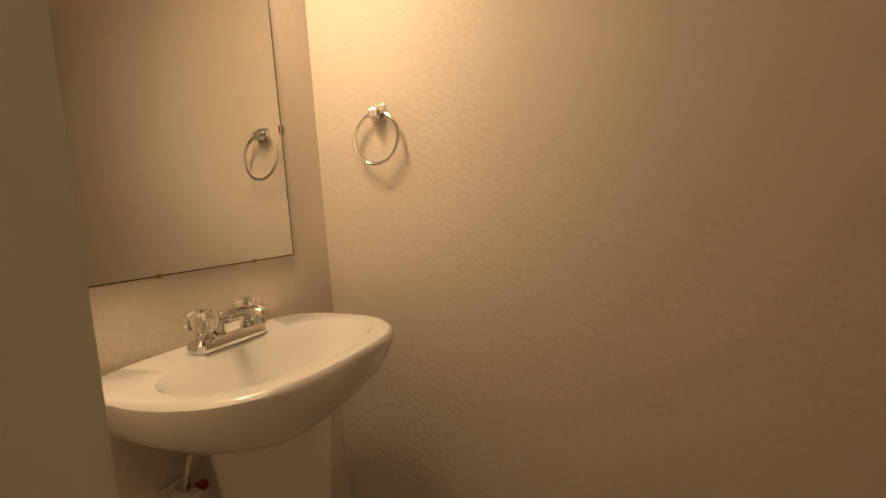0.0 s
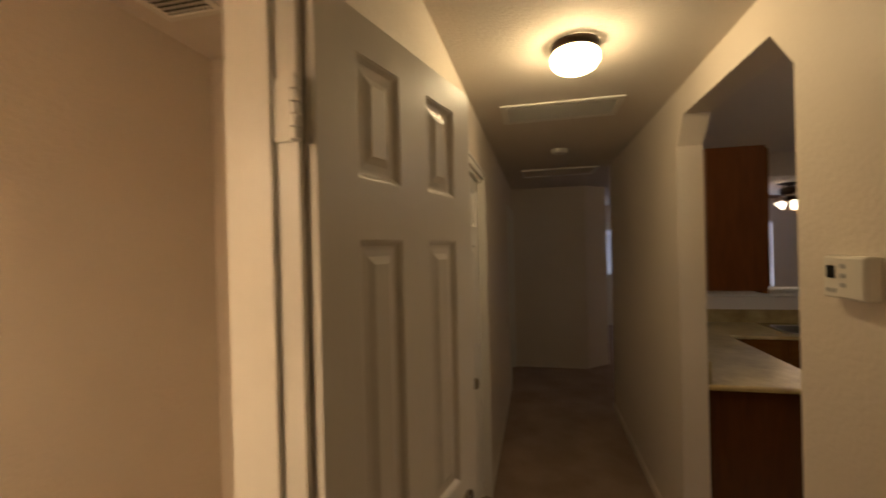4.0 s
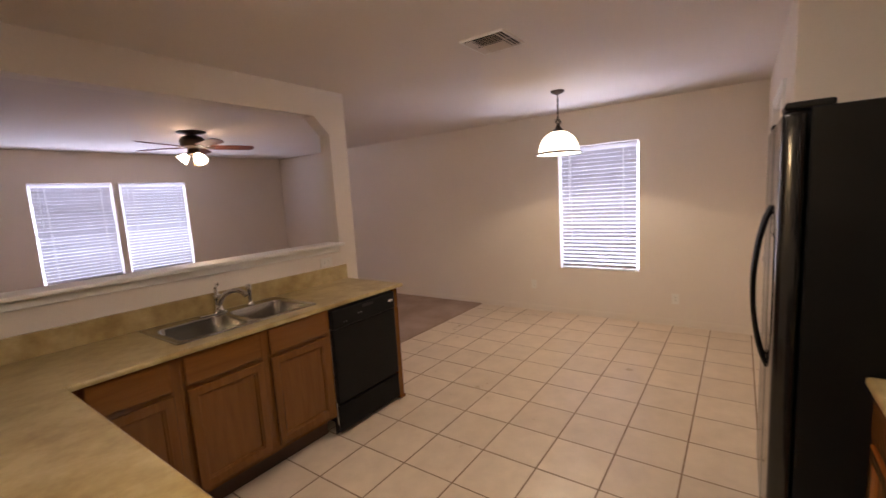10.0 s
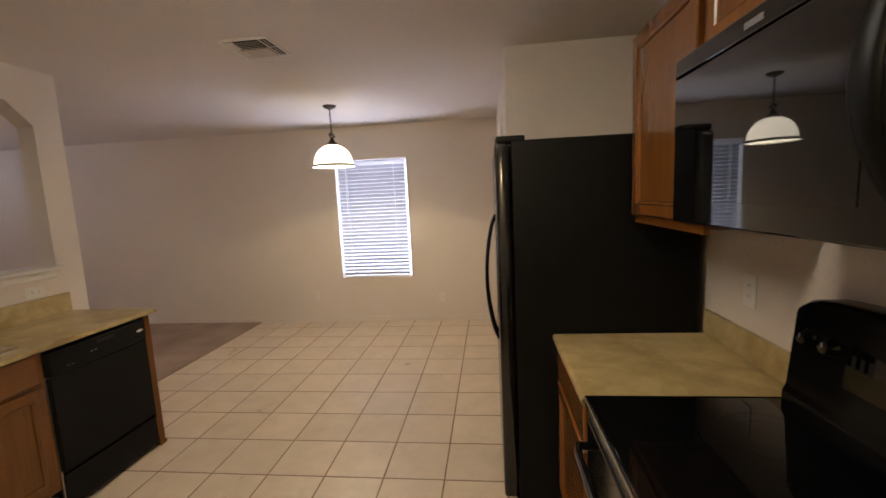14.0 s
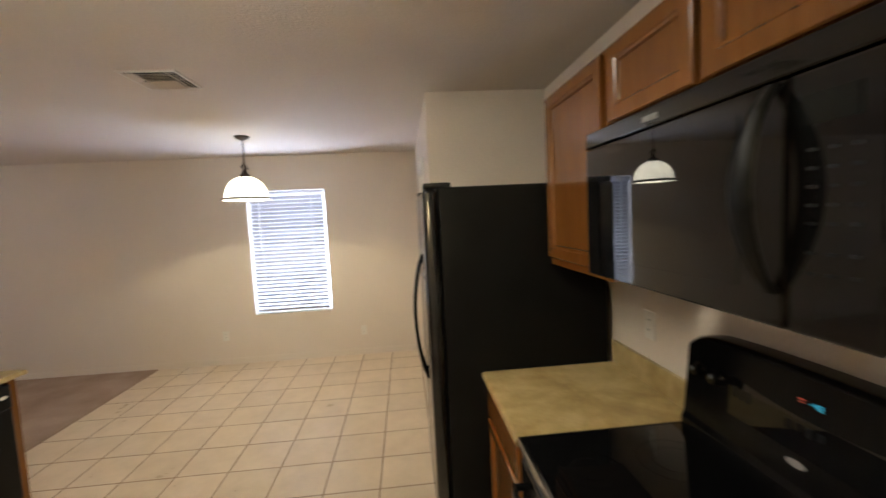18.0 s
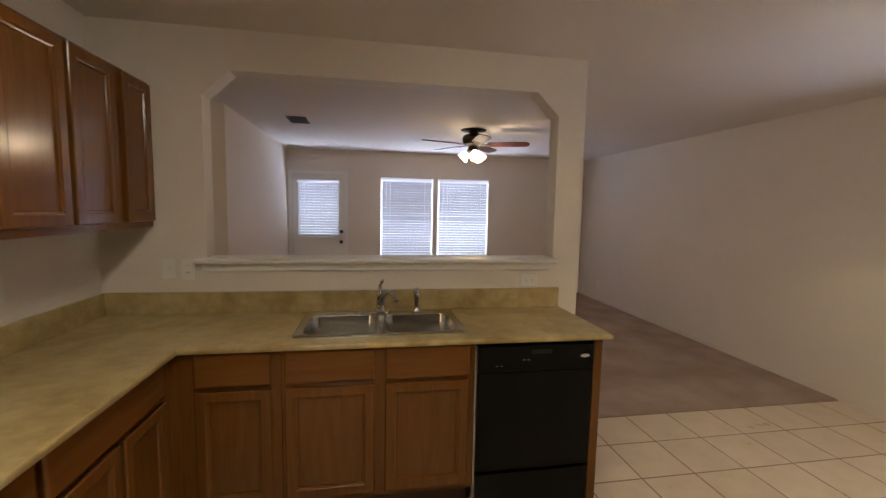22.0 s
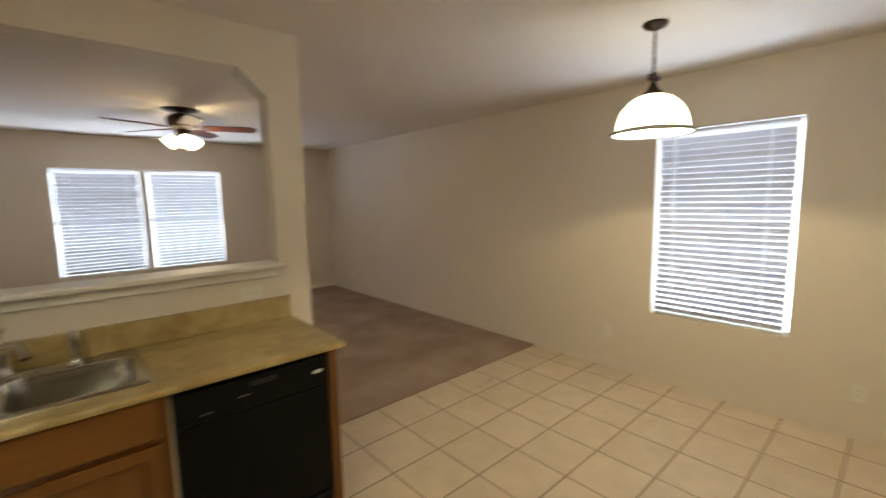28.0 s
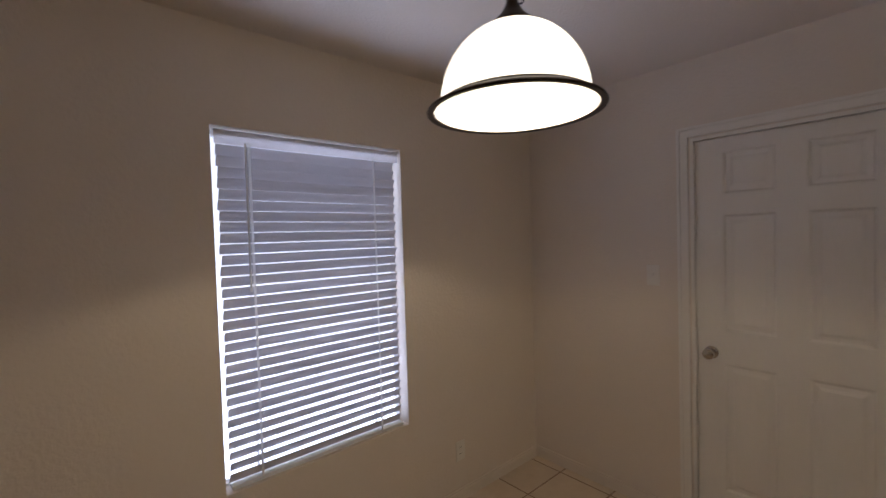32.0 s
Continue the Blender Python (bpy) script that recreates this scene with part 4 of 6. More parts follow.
UZ0, UZ1, UX = 1.392, 2.130, 0.268
wall_unit("x", 0.003, UX, -0.285, PASS_Y - 0.004, UZ0, UZ1, [(-0.250, -0.005)], "narrow brown oak wall cabinet by the pass-through")
wall_unit("x", 0.003, UX, -0.967, -0.285, UZ0, UZ1, [(-0.605, -0.312), (-0.952, -0.630)], "brown oak wall cabinet with two framed doors")
wall_unit("x", 0.003, UX, -1.650, -0.967, UZ0, UZ1, [(-1.302, -0.978), (-1.636, -1.327)], "brown oak wall cabinet with two framed doors")
wall_unit("x", 0.003, UX, -1.930, -1.650, UZ0, UZ1, [(-1.916, -1.662)], "brown oak wall cabinet at the archway")
SUF = -3.375
wall_unit("y", SOUTH_Y + 0.003, SUF, 1.405, 1.965, UZ0 + 0.01, UZ1, [(1.432, 1.945)], "brown oak wall cabinet beside the microwave")
wall_unit("y", SOUTH_Y + 0.003, SUF, 0.556, 1.405, 1.862, UZ1, [(1.008, 1.385), (0.574, 0.985)], "short brown oak cabinet above the microwave")
wall_unit("y", SOUTH_Y + 0.003, SUF, 0.005, 0.555, UZ0 + 0.01, UZ1, [(0.03, 0.532)], "brown oak wall cabinet beside the archway")

# ---- kitchen sink and tap ----
ZC = 0.914
sk = thing("kitchen_sink", (1.468, -0.28, ZC), "double-bowl brushed stainless steel sink let into the worktop", "sink")
cx = 1.468
bowls = ((SX0 + 0.036, cx - 0.016), (cx + 0.016, SX1 - 0.036))
by0, by1 = SY0 + 0.034, SY1 - 0.088


def bowl_loop(x0, x1, z, e, r):
    return rrect(x0 + e, x1 - e, by0 + e, by1 - e, z, r, 6)


# one pressed sheet: a rolled outer edge, a flat deck with two holes
rim = bmesh.new()
rings(rim, [rrect(SX0 + e, SX1 - e, SY0 + e, SY1 - e, ZC + z, 0.024 - e * 0.3, 6) for e, z in ((0.0, 0.0004), (0.0015, 0.0045), (0.006, 0.0065), (0.011, 0.0060), (0.015, 0.0042))])
deck = []
for loop in [rrect(SX0 + 0.015, SX1 - 0.015, SY0 + 0.015, SY1 - 0.015, ZC + 0.0042, 0.0195, 6)] + [bowl_loop(a, b_, ZC + 0.0042, 0.0, 0.055) for a, b_ in bowls]:
    vs = [rim.verts.new(p) for p in loop]
    deck += [rim.edges.new((vs[k], vs[(k + 1) % len(vs)])) for k in range(len(vs))]
bmesh.ops.triangle_fill(rim, edges=deck, use_beauty=True)
bmesh.ops.remove_doubles(rim, verts=rim.verts, dist=0.0002)
bmesh.ops.recalc_face_normals(rim, faces=rim.faces)
part("rim", rim, M_STEEL, sk, "brushed steel rim", smooth=True)
for x0, x1 in bowls:
    bm = rings(bmesh.new(), [bowl_loop(x0, x1, ZC + z, e, r) for z, e, r in ((0.0042, 0.0, 0.055), (0.0025, 0.003, 0.054), (-0.006, 0.006, 0.053), (-0.125, 0.012, 0.052), (-0.148, 0.017, 0.052), (-0.160, 0.028, 0.050), (-0.166, 0.045, 0.045), (-0.169, 0.10, 0.02))], cap1=True)
    bowl = part("bowl", bm, M_STEEL, sk, "deep steel bowl with rounded corners", smooth=True)
    mx, my = (x0 + x1) / 2, (by0 + by1) / 2
    part("drain", lathe(bmesh.new(), [(0.045, 0.0), (0.045, 0.003), (0.038, 0.004), (0.034, 0.001), (0.012, 0.0012), (0.011, 0.006), (0.003, 0.007)], (mx, my, ZC - 0.1685), 20, False, True), M_CHROME, bowl, "chrome drain", smooth=True)
fy = SY1 - 0.050
tap = thing("kitchen_tap", (cx, fy, ZC + 0.004), "chrome single-lever kitchen tap behind the sink", "tap")
bm = bmesh.new()
rings(bm, [rrect(cx - 0.12, cx + 0.05, fy - 0.026, fy + 0.026, ZC + 0.004, 0.025), rrect(cx - 0.12, cx + 0.05, fy - 0.026, fy + 0.026, ZC + 0.010, 0.025), rrect(cx - 0.115, cx + 0.045, fy - 0.021, fy + 0.021, ZC + 0.014, 0.02)], cap1=True)
part("base_plate", bm, M_CHROME, tap, smooth=True)
part("tap_body", lathe(bmesh.new(), [(0.032, 0.0), (0.033, 0.010), (0.026, 0.022), (0.0235, 0.040), (0.0235, 0.078), (0.026, 0.090), (0.023, 0.104), (0.012, 0.110)], (cx, fy, ZC + 0.013), 24, False, True), M_CHROME, tap, smooth=True)
pts = [(cx, fy - 0.004, ZC + 0.055), (cx + 0.008, fy - 0.026, ZC + 0.090), (cx + 0.022, fy - 0.060, ZC + 0.124), (cx + 0.040, fy - 0.100, ZC + 0.143), (cx + 0.058, fy - 0.142, ZC + 0.146), (cx + 0.072, fy - 0.176, ZC + 0.134), (cx + 0.079, fy - 0.192, ZC + 0.112)]
part("spout", tube(bmesh.new(), pts, [0.019, 0.018, 0.016, 0.0145, 0.014, 0.0145, 0.016], 16), M_CHROME, tap, smooth=True)
lev = [(cx, fy, ZC + 0.112), (cx - 0.004, fy + 0.004, ZC + 0.135), (cx - 0.004, fy + 0.004, ZC + 0.160), (cx + 0.002, fy - 0.004, ZC + 0.182), (cx + 0.012, fy - 0.016, ZC + 0.194)]
part("lever", tube(bmesh.new(), lev, [0.018, 0.012, 0.011, 0.012, 0.008], 14), M_CHROME, tap, smooth=True)
part("hole_cap", lathe(bmesh.new(), [(0.019, 0.0), (0.019, 0.002), (0.012, 0.004), (0.003, 0.0045)], (cx - 0.165, fy, ZC + 0.0043), 18, False, True), M_CHROME, sk, "small chrome hole cover", smooth=True)
sp = thing("side_sprayer", (cx + 0.205, fy, ZC + 0.004), "chrome pull-out side sprayer beside the tap", "sprayer")
part("collar", lathe(bmesh.new(), [(0.024, 0.0), (0.024, 0.006), (0.016, 0.014), (0.013, 0.03)], (cx + 0.205, fy, ZC + 0.004), 18), M_CHROME, sp, smooth=True)
part("spray_head", lathe(bmesh.new(), [(0.012, 0.0), (0.014, 0.040), (0.019, 0.062), (0.021, 0.092), (0.017, 0.112), (0.006, 0.116)], (cx + 0.205, fy, ZC + 0.030), 18, True, True), M_CHROME, sp, smooth=True)

# ---- dishwasher ----
dx0, dx1 = 1.912, 2.514
dw = thing("dishwasher", (2.213, -0.3, 0), "black built-in dishwasher with a plain pebbled front", "dishwasher")
part("tub", B(dx0 + 0.006, dx1 - 0.004, FY + 0.012, PASS_Y - 0.02, 0.09, 0.868), M_BLACKP, dw)
part("front_panel", B(dx0 + 0.004, dx1 - 0.003, FY - 0.020, FY + 0.010, 0.232, 0.735, 0.006), M_BLACKP, dw)
cpan = part("control_panel", B(dx0 + 0.004, dx1 - 0.003, FY - 0.026, FY + 0.010, 0.737, 0.866, 0.008), M_BLACKP, dw)
part("latch_recess", B(dx0 + 0.27, dx0 + 0.375, FY - 0.0275, FY - 0.0255, 0.826, 0.846), M_RUBBER, cpan)
for i in range(2):
    part("button", B(dx0 + 0.090 + i * 0.024, dx0 + 0.102 + i * 0.024, FY - 0.0285, FY - 0.0262, 0.769, 0.773, 0.0008), M_GREY3, cpan)
for i in range(2):
    part("cycle_print", B(dx0 + 0.225 + i * 0.024, dx0 + 0.238 + i * 0.024, FY - 0.0270, FY - 0.0262, 0.794, 0.800), M_GREY3, cpan)
bm = bmesh.new()
rings(bm, [[(dx1 - 0.052 + r * 0.024 * math.cos(2 * math.pi * i / 20), FY - y, 0.806 + r * 0.0085 * math.sin(2 * math.pi * i / 20)) for i in range(20)] for r, y in ((1, 0.0258), (1, 0.0275), (0.9, 0.0285))], cap1=True)
part("badge", bm, M_PLATE, cpan, "small oval badge")
part("kick_plate", B(dx0 + 0.004, dx1 - 0.003, FY - 0.012, FY + 0.002, 0.030, 0.212, 0.004), M_BLACKP, dw)
part("foot_panel", B(dx0 + 0.012, dx1 - 0.012, FY + 0.045, FY + 0.055, 0.0, 0.09), M_RUBBER, dw)
part("side_gasket", B(dx0 - 0.006, dx0 + 0.003, FY - 0.004, FY + 0.008, 0.09, 0.866), M_STEEL, dw, "pale metal edge strip")

# ---- cooking range ----
rx0, rx1, rf = 0.530, 1.408, -3.045
rg = thing("cooking_range", ((rx0 + rx1) / 2, -3.37, 0), "black electric range with a ceramic glass hob", "range")
part("body", B(rx0 + 0.004, rx1 - 0.004, SOUTH_Y + 0.02, rf - 0.045, 0.03, 0.905), M_BLACK, rg)
part("hob_glass", B(rx0 + 0.006, rx1 - 0.006, SOUTH_Y + 0.085, rf - 0.012, 0.906, 0.922, 0.003), M_GLOSS, rg, "black ceramic glass hob")
part("hob_trim", prism(bmesh.new(), ((rx0 + 0.001, 0.9065), (rx0 + 0.0055, 0.9065), (rx0 + 0.0055, 0.9245), (rx0 + 0.001, 0.9225)), "y", SOUTH_Y + 0.085, rf - 0.004), M_BLACK, rg)
part("hob_trim", prism(bmesh.new(), ((rx1 - 0.0055, 0.9065), (rx1 - 0.001, 0.9065), (rx1 - 0.001, 0.9225), (rx1 - 0.0055, 0.9245)), "y", SOUTH_Y + 0.085, rf - 0.004), M_BLACK, rg)
part("front_trim", B(rx0 + 0.002, rx1 - 0.002, rf - 0.012, rf, 0.895, 0.923, 0.004), M_STEEL, rg, "bright metal hob edge")
for bx, by, br in ((0.85, -3.20, 0.105), (1.21, -3.20, 0.085), (0.85, -3.45, 0.085), (1.21, -3.45, 0.105)):
    bm = bmesh.new()
    for r in (br, br * 0.62):
        lathe(bm, [(r - 0.0035, 0.9222), (r, 0.9223)], (bx, by, 0), 40)
    part("heating_ring", bm, M_RING, rg)
od = part("oven_door", B(rx0 + 0.006, rx1 - 0.006, rf - 0.045, rf - 0.008, 0.26, 0.855, 0.006), M_BLACK, rg)
part("oven_window", B(rx0 + 0.14, rx1 - 0.14, rf - 0.0075, rf - 0.0045, 0.42, 0.70, 0.002), M_GLOSS, od)
bm = tube(bmesh.new(), [(rx0 + 0.07, rf - 0.008, 0.80), (rx0 + 0.075, rf + 0.030, 0.805), (rx0 + 0.12, rf + 0.042, 0.808), (rx1 - 0.12, rf + 0.042, 0.808), (rx1 - 0.075, rf + 0.030, 0.805), (rx1 - 0.07, rf - 0.008, 0.80)], 0.012, 12)
part("oven_handle", bm, M_BLACK, od, "black curved oven handle", smooth=True)
part("vent_strip", B(rx0 + 0.02, rx1 - 0.02, rf - 0.030, rf - 0.010, 0.862, 0.890, 0.003), M_RUBBER, rg)
part("storage_drawer", B(rx0 + 0.006, rx1 - 0.006, rf - 0.045, rf - 0.010, 0.06, 0.245, 0.006), M_BLACK, rg)
bm = bmesh.new()
loops = []
for k in range(25):
    u = k / 24
    x = rx0 + 0.002 + (rx1 - rx0 - 0.020) * u
    e = abs(2 * u - 1)
    top = 1.246 - 0.014 * e ** 2 - 0.032 * e ** 12
    loops.append([(x, SOUTH_Y + d, h) for d, h in ((0.006, 0.900), (0.100, 0.9065), (0.100, 0.953), (0.097, 0.958), (0.090, 0.975), (0.072, top - 0.022), (0.069, top - 0.010), (0.060, top - 0.002), (0.052, top), (0.006, top))])
rings(bm, loops, False, True, True)
back = part("backguard", bm, M_GUARD, rg, "tall black control backguard with a bowed top", smooth=True)


def on_guard(x, z, r=0.0):
    y = SOUTH_Y + 0.090 - 0.018 * (z - 0.975) / 0.22
    return x, y + r, z


def guard_quad(x0, x1, z0, z1, lift, material, name):
    bm = bmesh.new()
    lo, hi = on_guard(0, z0)[1], on_guard(0, z1)[1]
    prism(bm, ((lo + 0.0005, z0), (lo + lift, z0), (hi + lift, z1), (hi + 0.0005, z1)), "x", x0, x1)
    return part(name, bm, material, back)


guard_quad(0.79, 1.21, 1.045, 1.188, 0.0015, M_GLOSS, "touch_panel")
# clock digits drawn as lit segments: a dash, 4 and 2
SEGMENTS = {"4": "fgbc", "2": "abged", "-": "g"}


def digit(sign, x, z, w=0.0075, h=0.013, s=0.0016):
    """A seven-segment digit whose outer edge stands at x, read from the north."""
    place = {"a": (0, w, h - s, h), "g": (0, w, h / 2 - s / 2, h / 2 + s / 2), "d": (0, w, 0, s), "f": (0, s, h / 2, h), "b": (w - s, w, h / 2, h), "e": (0, s, 0, h / 2), "c": (w - s, w, 0, h / 2)}
    for k in SEGMENTS[sign]:
        u0, u1, z0, z1 = place[k]
        guard_quad(x - u1, x - u0, z + z0, z + z1, 0.0025, M_LED, "display_segment")


for sign, x in (("-", 0.978), ("4", 0.968), ("2", 0.957)):
    digit(sign, x, 1.167)
guard_quad(0.992, 1.006, 1.175, 1.179, 0.0025, M_LEDR, "status_light")
guard_quad(0.994, 1.004, 1.169, 1.172, 0.0025, M_LEDR, "status_light")
for i in range(4):
    guard_quad(1.02 - i * 0.026, 1.034 - i * 0.026, 1.095 + 0.005 * (i % 2), 1.118, 0.0025, M_GREY2, "key_print")
for i in range(3):
    guard_quad(1.185 - i * 0.022, 1.195 - i * 0.022, 1.10, 1.13, 0.0025, M_GREY2, "key_print")
for kx, kz in ((0.742, 1.130), (0.662, 1.130), (1.250, 1.130), (1.325, 1.130)):
    bm = bmesh.new()
    c = on_guard(kx, kz)
    rings(bm, [[(c[0] + r * math.cos(2 * math.pi * i / 20), c[1] + d, c[2] + r * math.sin(2 * math.pi * i / 20)) for i in range(20)] for r, d in ((0.024, 0.0), (0.024, 0.006), (0.019, 0.012), (0.017, 0.028), (0.012, 0.030))], cap1=True)
    kb = part("control_knob", bm, M_BLACK, back, "black turn knob", smooth=True)
    part("pointer", B(c[0] - 0.0012, c[0] + 0.0012, c[1] + 0.0302, c[1] + 0.0312, c[2], c[2] + 0.012), M_GREY, kb)
bm = bmesh.new()
rings(bm, [[(1.00 + r * 0.024 * math.cos(2 * math.pi * i / 20), SOUTH_Y + y - 0.012, 1.022 + r * 0.009 * math.sin(2 * math.pi * i / 20)) for i in range(20)] for r, y in ((1, 0.1002), (1, 0.103), (0.85, 0.104))], cap1=True)
part("badge", bm, M_GREY, back, "small oval badge")

# ---- microwave ----
mx0, mx1, mf, mz0, mz1, ms = 0.556, 1.320, -3.255, 1.452, 1.850, 0.680
mt = mz1 - 0.046                 # seam over the door
mw = thing("microwave", ((mx0 + mx1) / 2, -3.48, mz0), "black over-range microwave with a curved handle", "microwave")
part("case", B(mx0 + 0.002, mx1 - 0.002, SOUTH_Y + 0.004, mf - 0.032, mz0 + 0.004, 1.8610, 0.004), M_BLACKP, mw)
part("top_grille", B(mx0, mx1, mf - 0.032, mf, mt + 0.003, mz1, 0.004), M_MICRO, mw)
md = part("door", B(ms + 0.002, mx1, mf - 0.032, mf, mz0, mt, 0.004), M_MICRO, mw)
part("door_window", B(ms + 0.085, mx1 - 0.05, mf + 0.0003, mf + 0.0014, mz0 + 0.052, mt - 0.03, 0.0005), M_GLOSS, md)
keys = part("keypad", B(mx0, ms - 0.002, mf - 0.032, mf, mz0, mt, 0.004), M_MICRO, mw)
part("display", B(mx0 + 0.030, ms - 0.022, mf + 0.0003, mf + 0.0014, mt - 0.070, mt - 0.032), M_LCD, keys)
for r in range(7):
    for c in range(3):
        kx, kz = mx0 + 0.026 + c * 0.028, mt - 0.105 - r * (0.024 if r < 5 else 0.027)
        part("key_print", B(kx, kx + 0.012, mf + 0.0003, mf + 0.0012, kz, kz + 0.0045), M_GREY2, keys)
hz0, hz1 = mz0 + 0.052, mt - 0.004
bm = bmesh.new()
pts = [(ms + 0.018, mf + 0.052 * math.sin(math.pi * i / 12) ** 0.8, hz0 + (hz1 - hz0) * i / 12) for i in range(13)]
loops = []
for i, (x, y, z) in enumerate(pts):
    w, d = 0.009 + 0.012 * math.sin(math.pi * i / 12), 0.009
    loops.append([(x + w * math.cos(2 * math.pi * k / 14), y + d * math.sin(2 * math.pi * k / 14) + 0.004, z) for k in range(14)])
rings(bm, loops, False, True, True)
part("handle", bm, M_BLACKP, mw, "bowed black door handle", smooth=True)
part("underside_filter", B(mx0 + 0.08, mx1 - 0.08, SOUTH_Y + 0.06, mf - 0.08, mz0, mz0 + 0.0035), M_GREY2, mw)
part("badge_bar", B(0.975, 1.030, mf + 0.0003, mf + 0.0016, mz1 - 0.030, mz1 - 0.018), M_GREY3, mw, "small pale brand bar")

# ---- refrigerator ----
fx0, fx1, fbk, fft, fz = 2.012, 2.880, SOUTH_Y + 0.03, -2.880, 1.768
fr = thing("refrigerator", ((fx0 + fx1) / 2, -3.25, 0), "tall black side-by-side refrigerator in an alcove", "refrigerator")
part("cabinet", B(fx0 + 0.004, fx1 - 0.004, fbk, fft, 0.03, fz, 0.006), M_BLACKP, fr)
fs = 2.372
for x0, x1, n in ((fx0, fs - 0.003, "freezer_door"), (fs + 0.003, fx1, "fridge_door")):
    bm = B(x0, x1, fft + 0.008, fft + 0.072, 0.10, fz - 0.006, 0.016, 3)
    dd = part(n, bm, M_FRIDGE, fr, "smooth black door", smooth=True)
    hx = fs - 0.045 if n == "freezer_door" else fs + 0.045
    pts = [(hx, fft + 0.070 + 0.055 * math.sin(math.pi * i / 14) ** 0.7, 0.78 + 0.66 * i / 14) for i in range(15)]
    bm = bmesh.new()
    loops = []
    for i, (x, y, z) in enumerate(pts):
        w = 0.013 + 0.004 * math.sin(math.pi * i / 14)
        loops.append([(x + w * math.cos(2 * math.pi * k / 12), y + 0.010 * math.sin(2 * math.pi * k / 12), z) for k in range(12)])
    rings(bm, loops, False, True, True)
    part("handle", bm, M_BLACK, dd, "bowed black handle", smooth=True)
part("water_dispenser", B(fx0 + 0.09, fx0 + 0.27, fft + 0.0722, fft + 0.076, 0.98, 1.34, 0.002), M_GLOSS, fr)
for x in (fx0 + 0.03, fx1 - 0.14):
    part("hinge_cover", B(x - 0.02, x + 0.11, fft - 0.06, fft + 0.066, fz - 0.004, fz + 0.022, 0.008), M_BLACKP, fr)
part("toe_grille", B(fx0 + 0.01, fx1 - 0.01, fft - 0.03, fft + 0.012, 0.02, 0.092, 0.004), M_BLACKP, fr)
for x in (fx0 + 0.06, fx1 - 0.06):
    for y in (fbk + 0.06, fft - 0.06):
        part("foot", lathe(bmesh.new(), [(0.02, 0.0), (0.02, 0.012), (0.01, 0.014), (0.01, 0.032)], (x, y, 0), 12, True, True), M_RUBBER, fr)

# ---- ceiling fittings ----
fl = thing("fluorescent_light", (1.165, -2.02, H), "long lit fluorescent ceiling light with a wrapped acrylic diffuser", "ceiling light")
part("tray", B(1.085, 1.245, -2.625, -1.415, H - 0.035, H - 0.0005, 0.003), M_TRIM, fl)
bm = bmesh.new()
prof = [(1.040, H - 0.020), (1.036, H - 0.060), (1.052, H - 0.082), (1.10, H - 0.090), (1.23, H - 0.090), (1.278, H - 0.082), (1.294, H - 0.060), (1.290, H - 0.020)]
prism(bm, prof, "y", -2.62, -1.42)
part("diffuser", bm, M_TUBE, fl, "glowing ribbed acrylic diffuser")
for y in (-2.63, -1.418):
    part("end_cap", B(1.034, 1.296, y, y + 0.008, H - 0.092, H - 0.014, 0.002), M_TUBE2, fl)


def register(name, x0, x1, y0, y1, label, along="x", n=5, paint=M_TRIM):
    """A louvred air register let into the ceiling."""
    r = thing(name, ((x0 + x1) / 2, (y0 + y1) / 2, H), label, "air vent")
    part("backing", B(x0 + 0.02, x1 - 0.02, y0 + 0.02, y1 - 0.02, H - 0.0030, H - 0.0006), M_RUBBER, r)
    for a in ((x0, x1, y0, y0 + 0.025), (x0, x1, y1 - 0.025, y1), (x0, x0 + 0.025, y0 + 0.025, y1 - 0.025), (x1 - 0.025, x1, y0 + 0.025, y1 - 0.025)):
        part("frame", B(*a, H - 0.010, H - 0.0005, 0.003), paint, r)
    for i in range(n):
        if along == "x":
            y = y0 + 0.03 + (y1 - y0 - 0.06) * (i + 0.5) / n
            s = prism(bmesh.new(), ((y - 0.012, H - 0.012), (y - 0.010, H - 0.013), (y + 0.010, H - 0.004), (y + 0.008, H - 0.003)), "x", x0 + 0.025, x1 - 0.025)
        else:
            x = x0 + 0.03 + (x1 - x0 - 0.06) * (i + 0.5) / n
            s = prism(bmesh.new(), ((x - 0.012, H - 0.012), (x - 0.010, H - 0.013), (x + 0.010, H - 0.004), (x + 0.008, H - 0.003)), "y", y0 + 0.025, y1 - 0.025)
        part("slat", s, paint, r)
    return r


kx0, kx1, ky0, ky1 = 2.405, 2.700, -1.625, -1.345
kv = thing("ceiling_register", ((kx0 + kx1) / 2, (ky0 + ky1) / 2, H), "white four-way ceiling air register with dark slots", "air vent")
part("face_plate", B(kx0, kx1, ky0, ky1, H - 0.006, H - 0.0005, 0.002), M_CEIL, kv)
for a in ((kx0, kx1, ky0, ky0 + 0.014), (kx0, kx1, ky1 - 0.014, ky1), (kx0, kx0 + 0.014, ky0 + 0.014, ky1 - 0.014), (kx1 - 0.014, kx1, ky0 + 0.014, ky1 - 0.014)):
    part("frame", B(*a, H - 0.013, H - 0.0062, 0.003), M_TRIM, kv)
kxm, kym = (kx0 + kx1) / 2, (ky0 + ky1) / 2
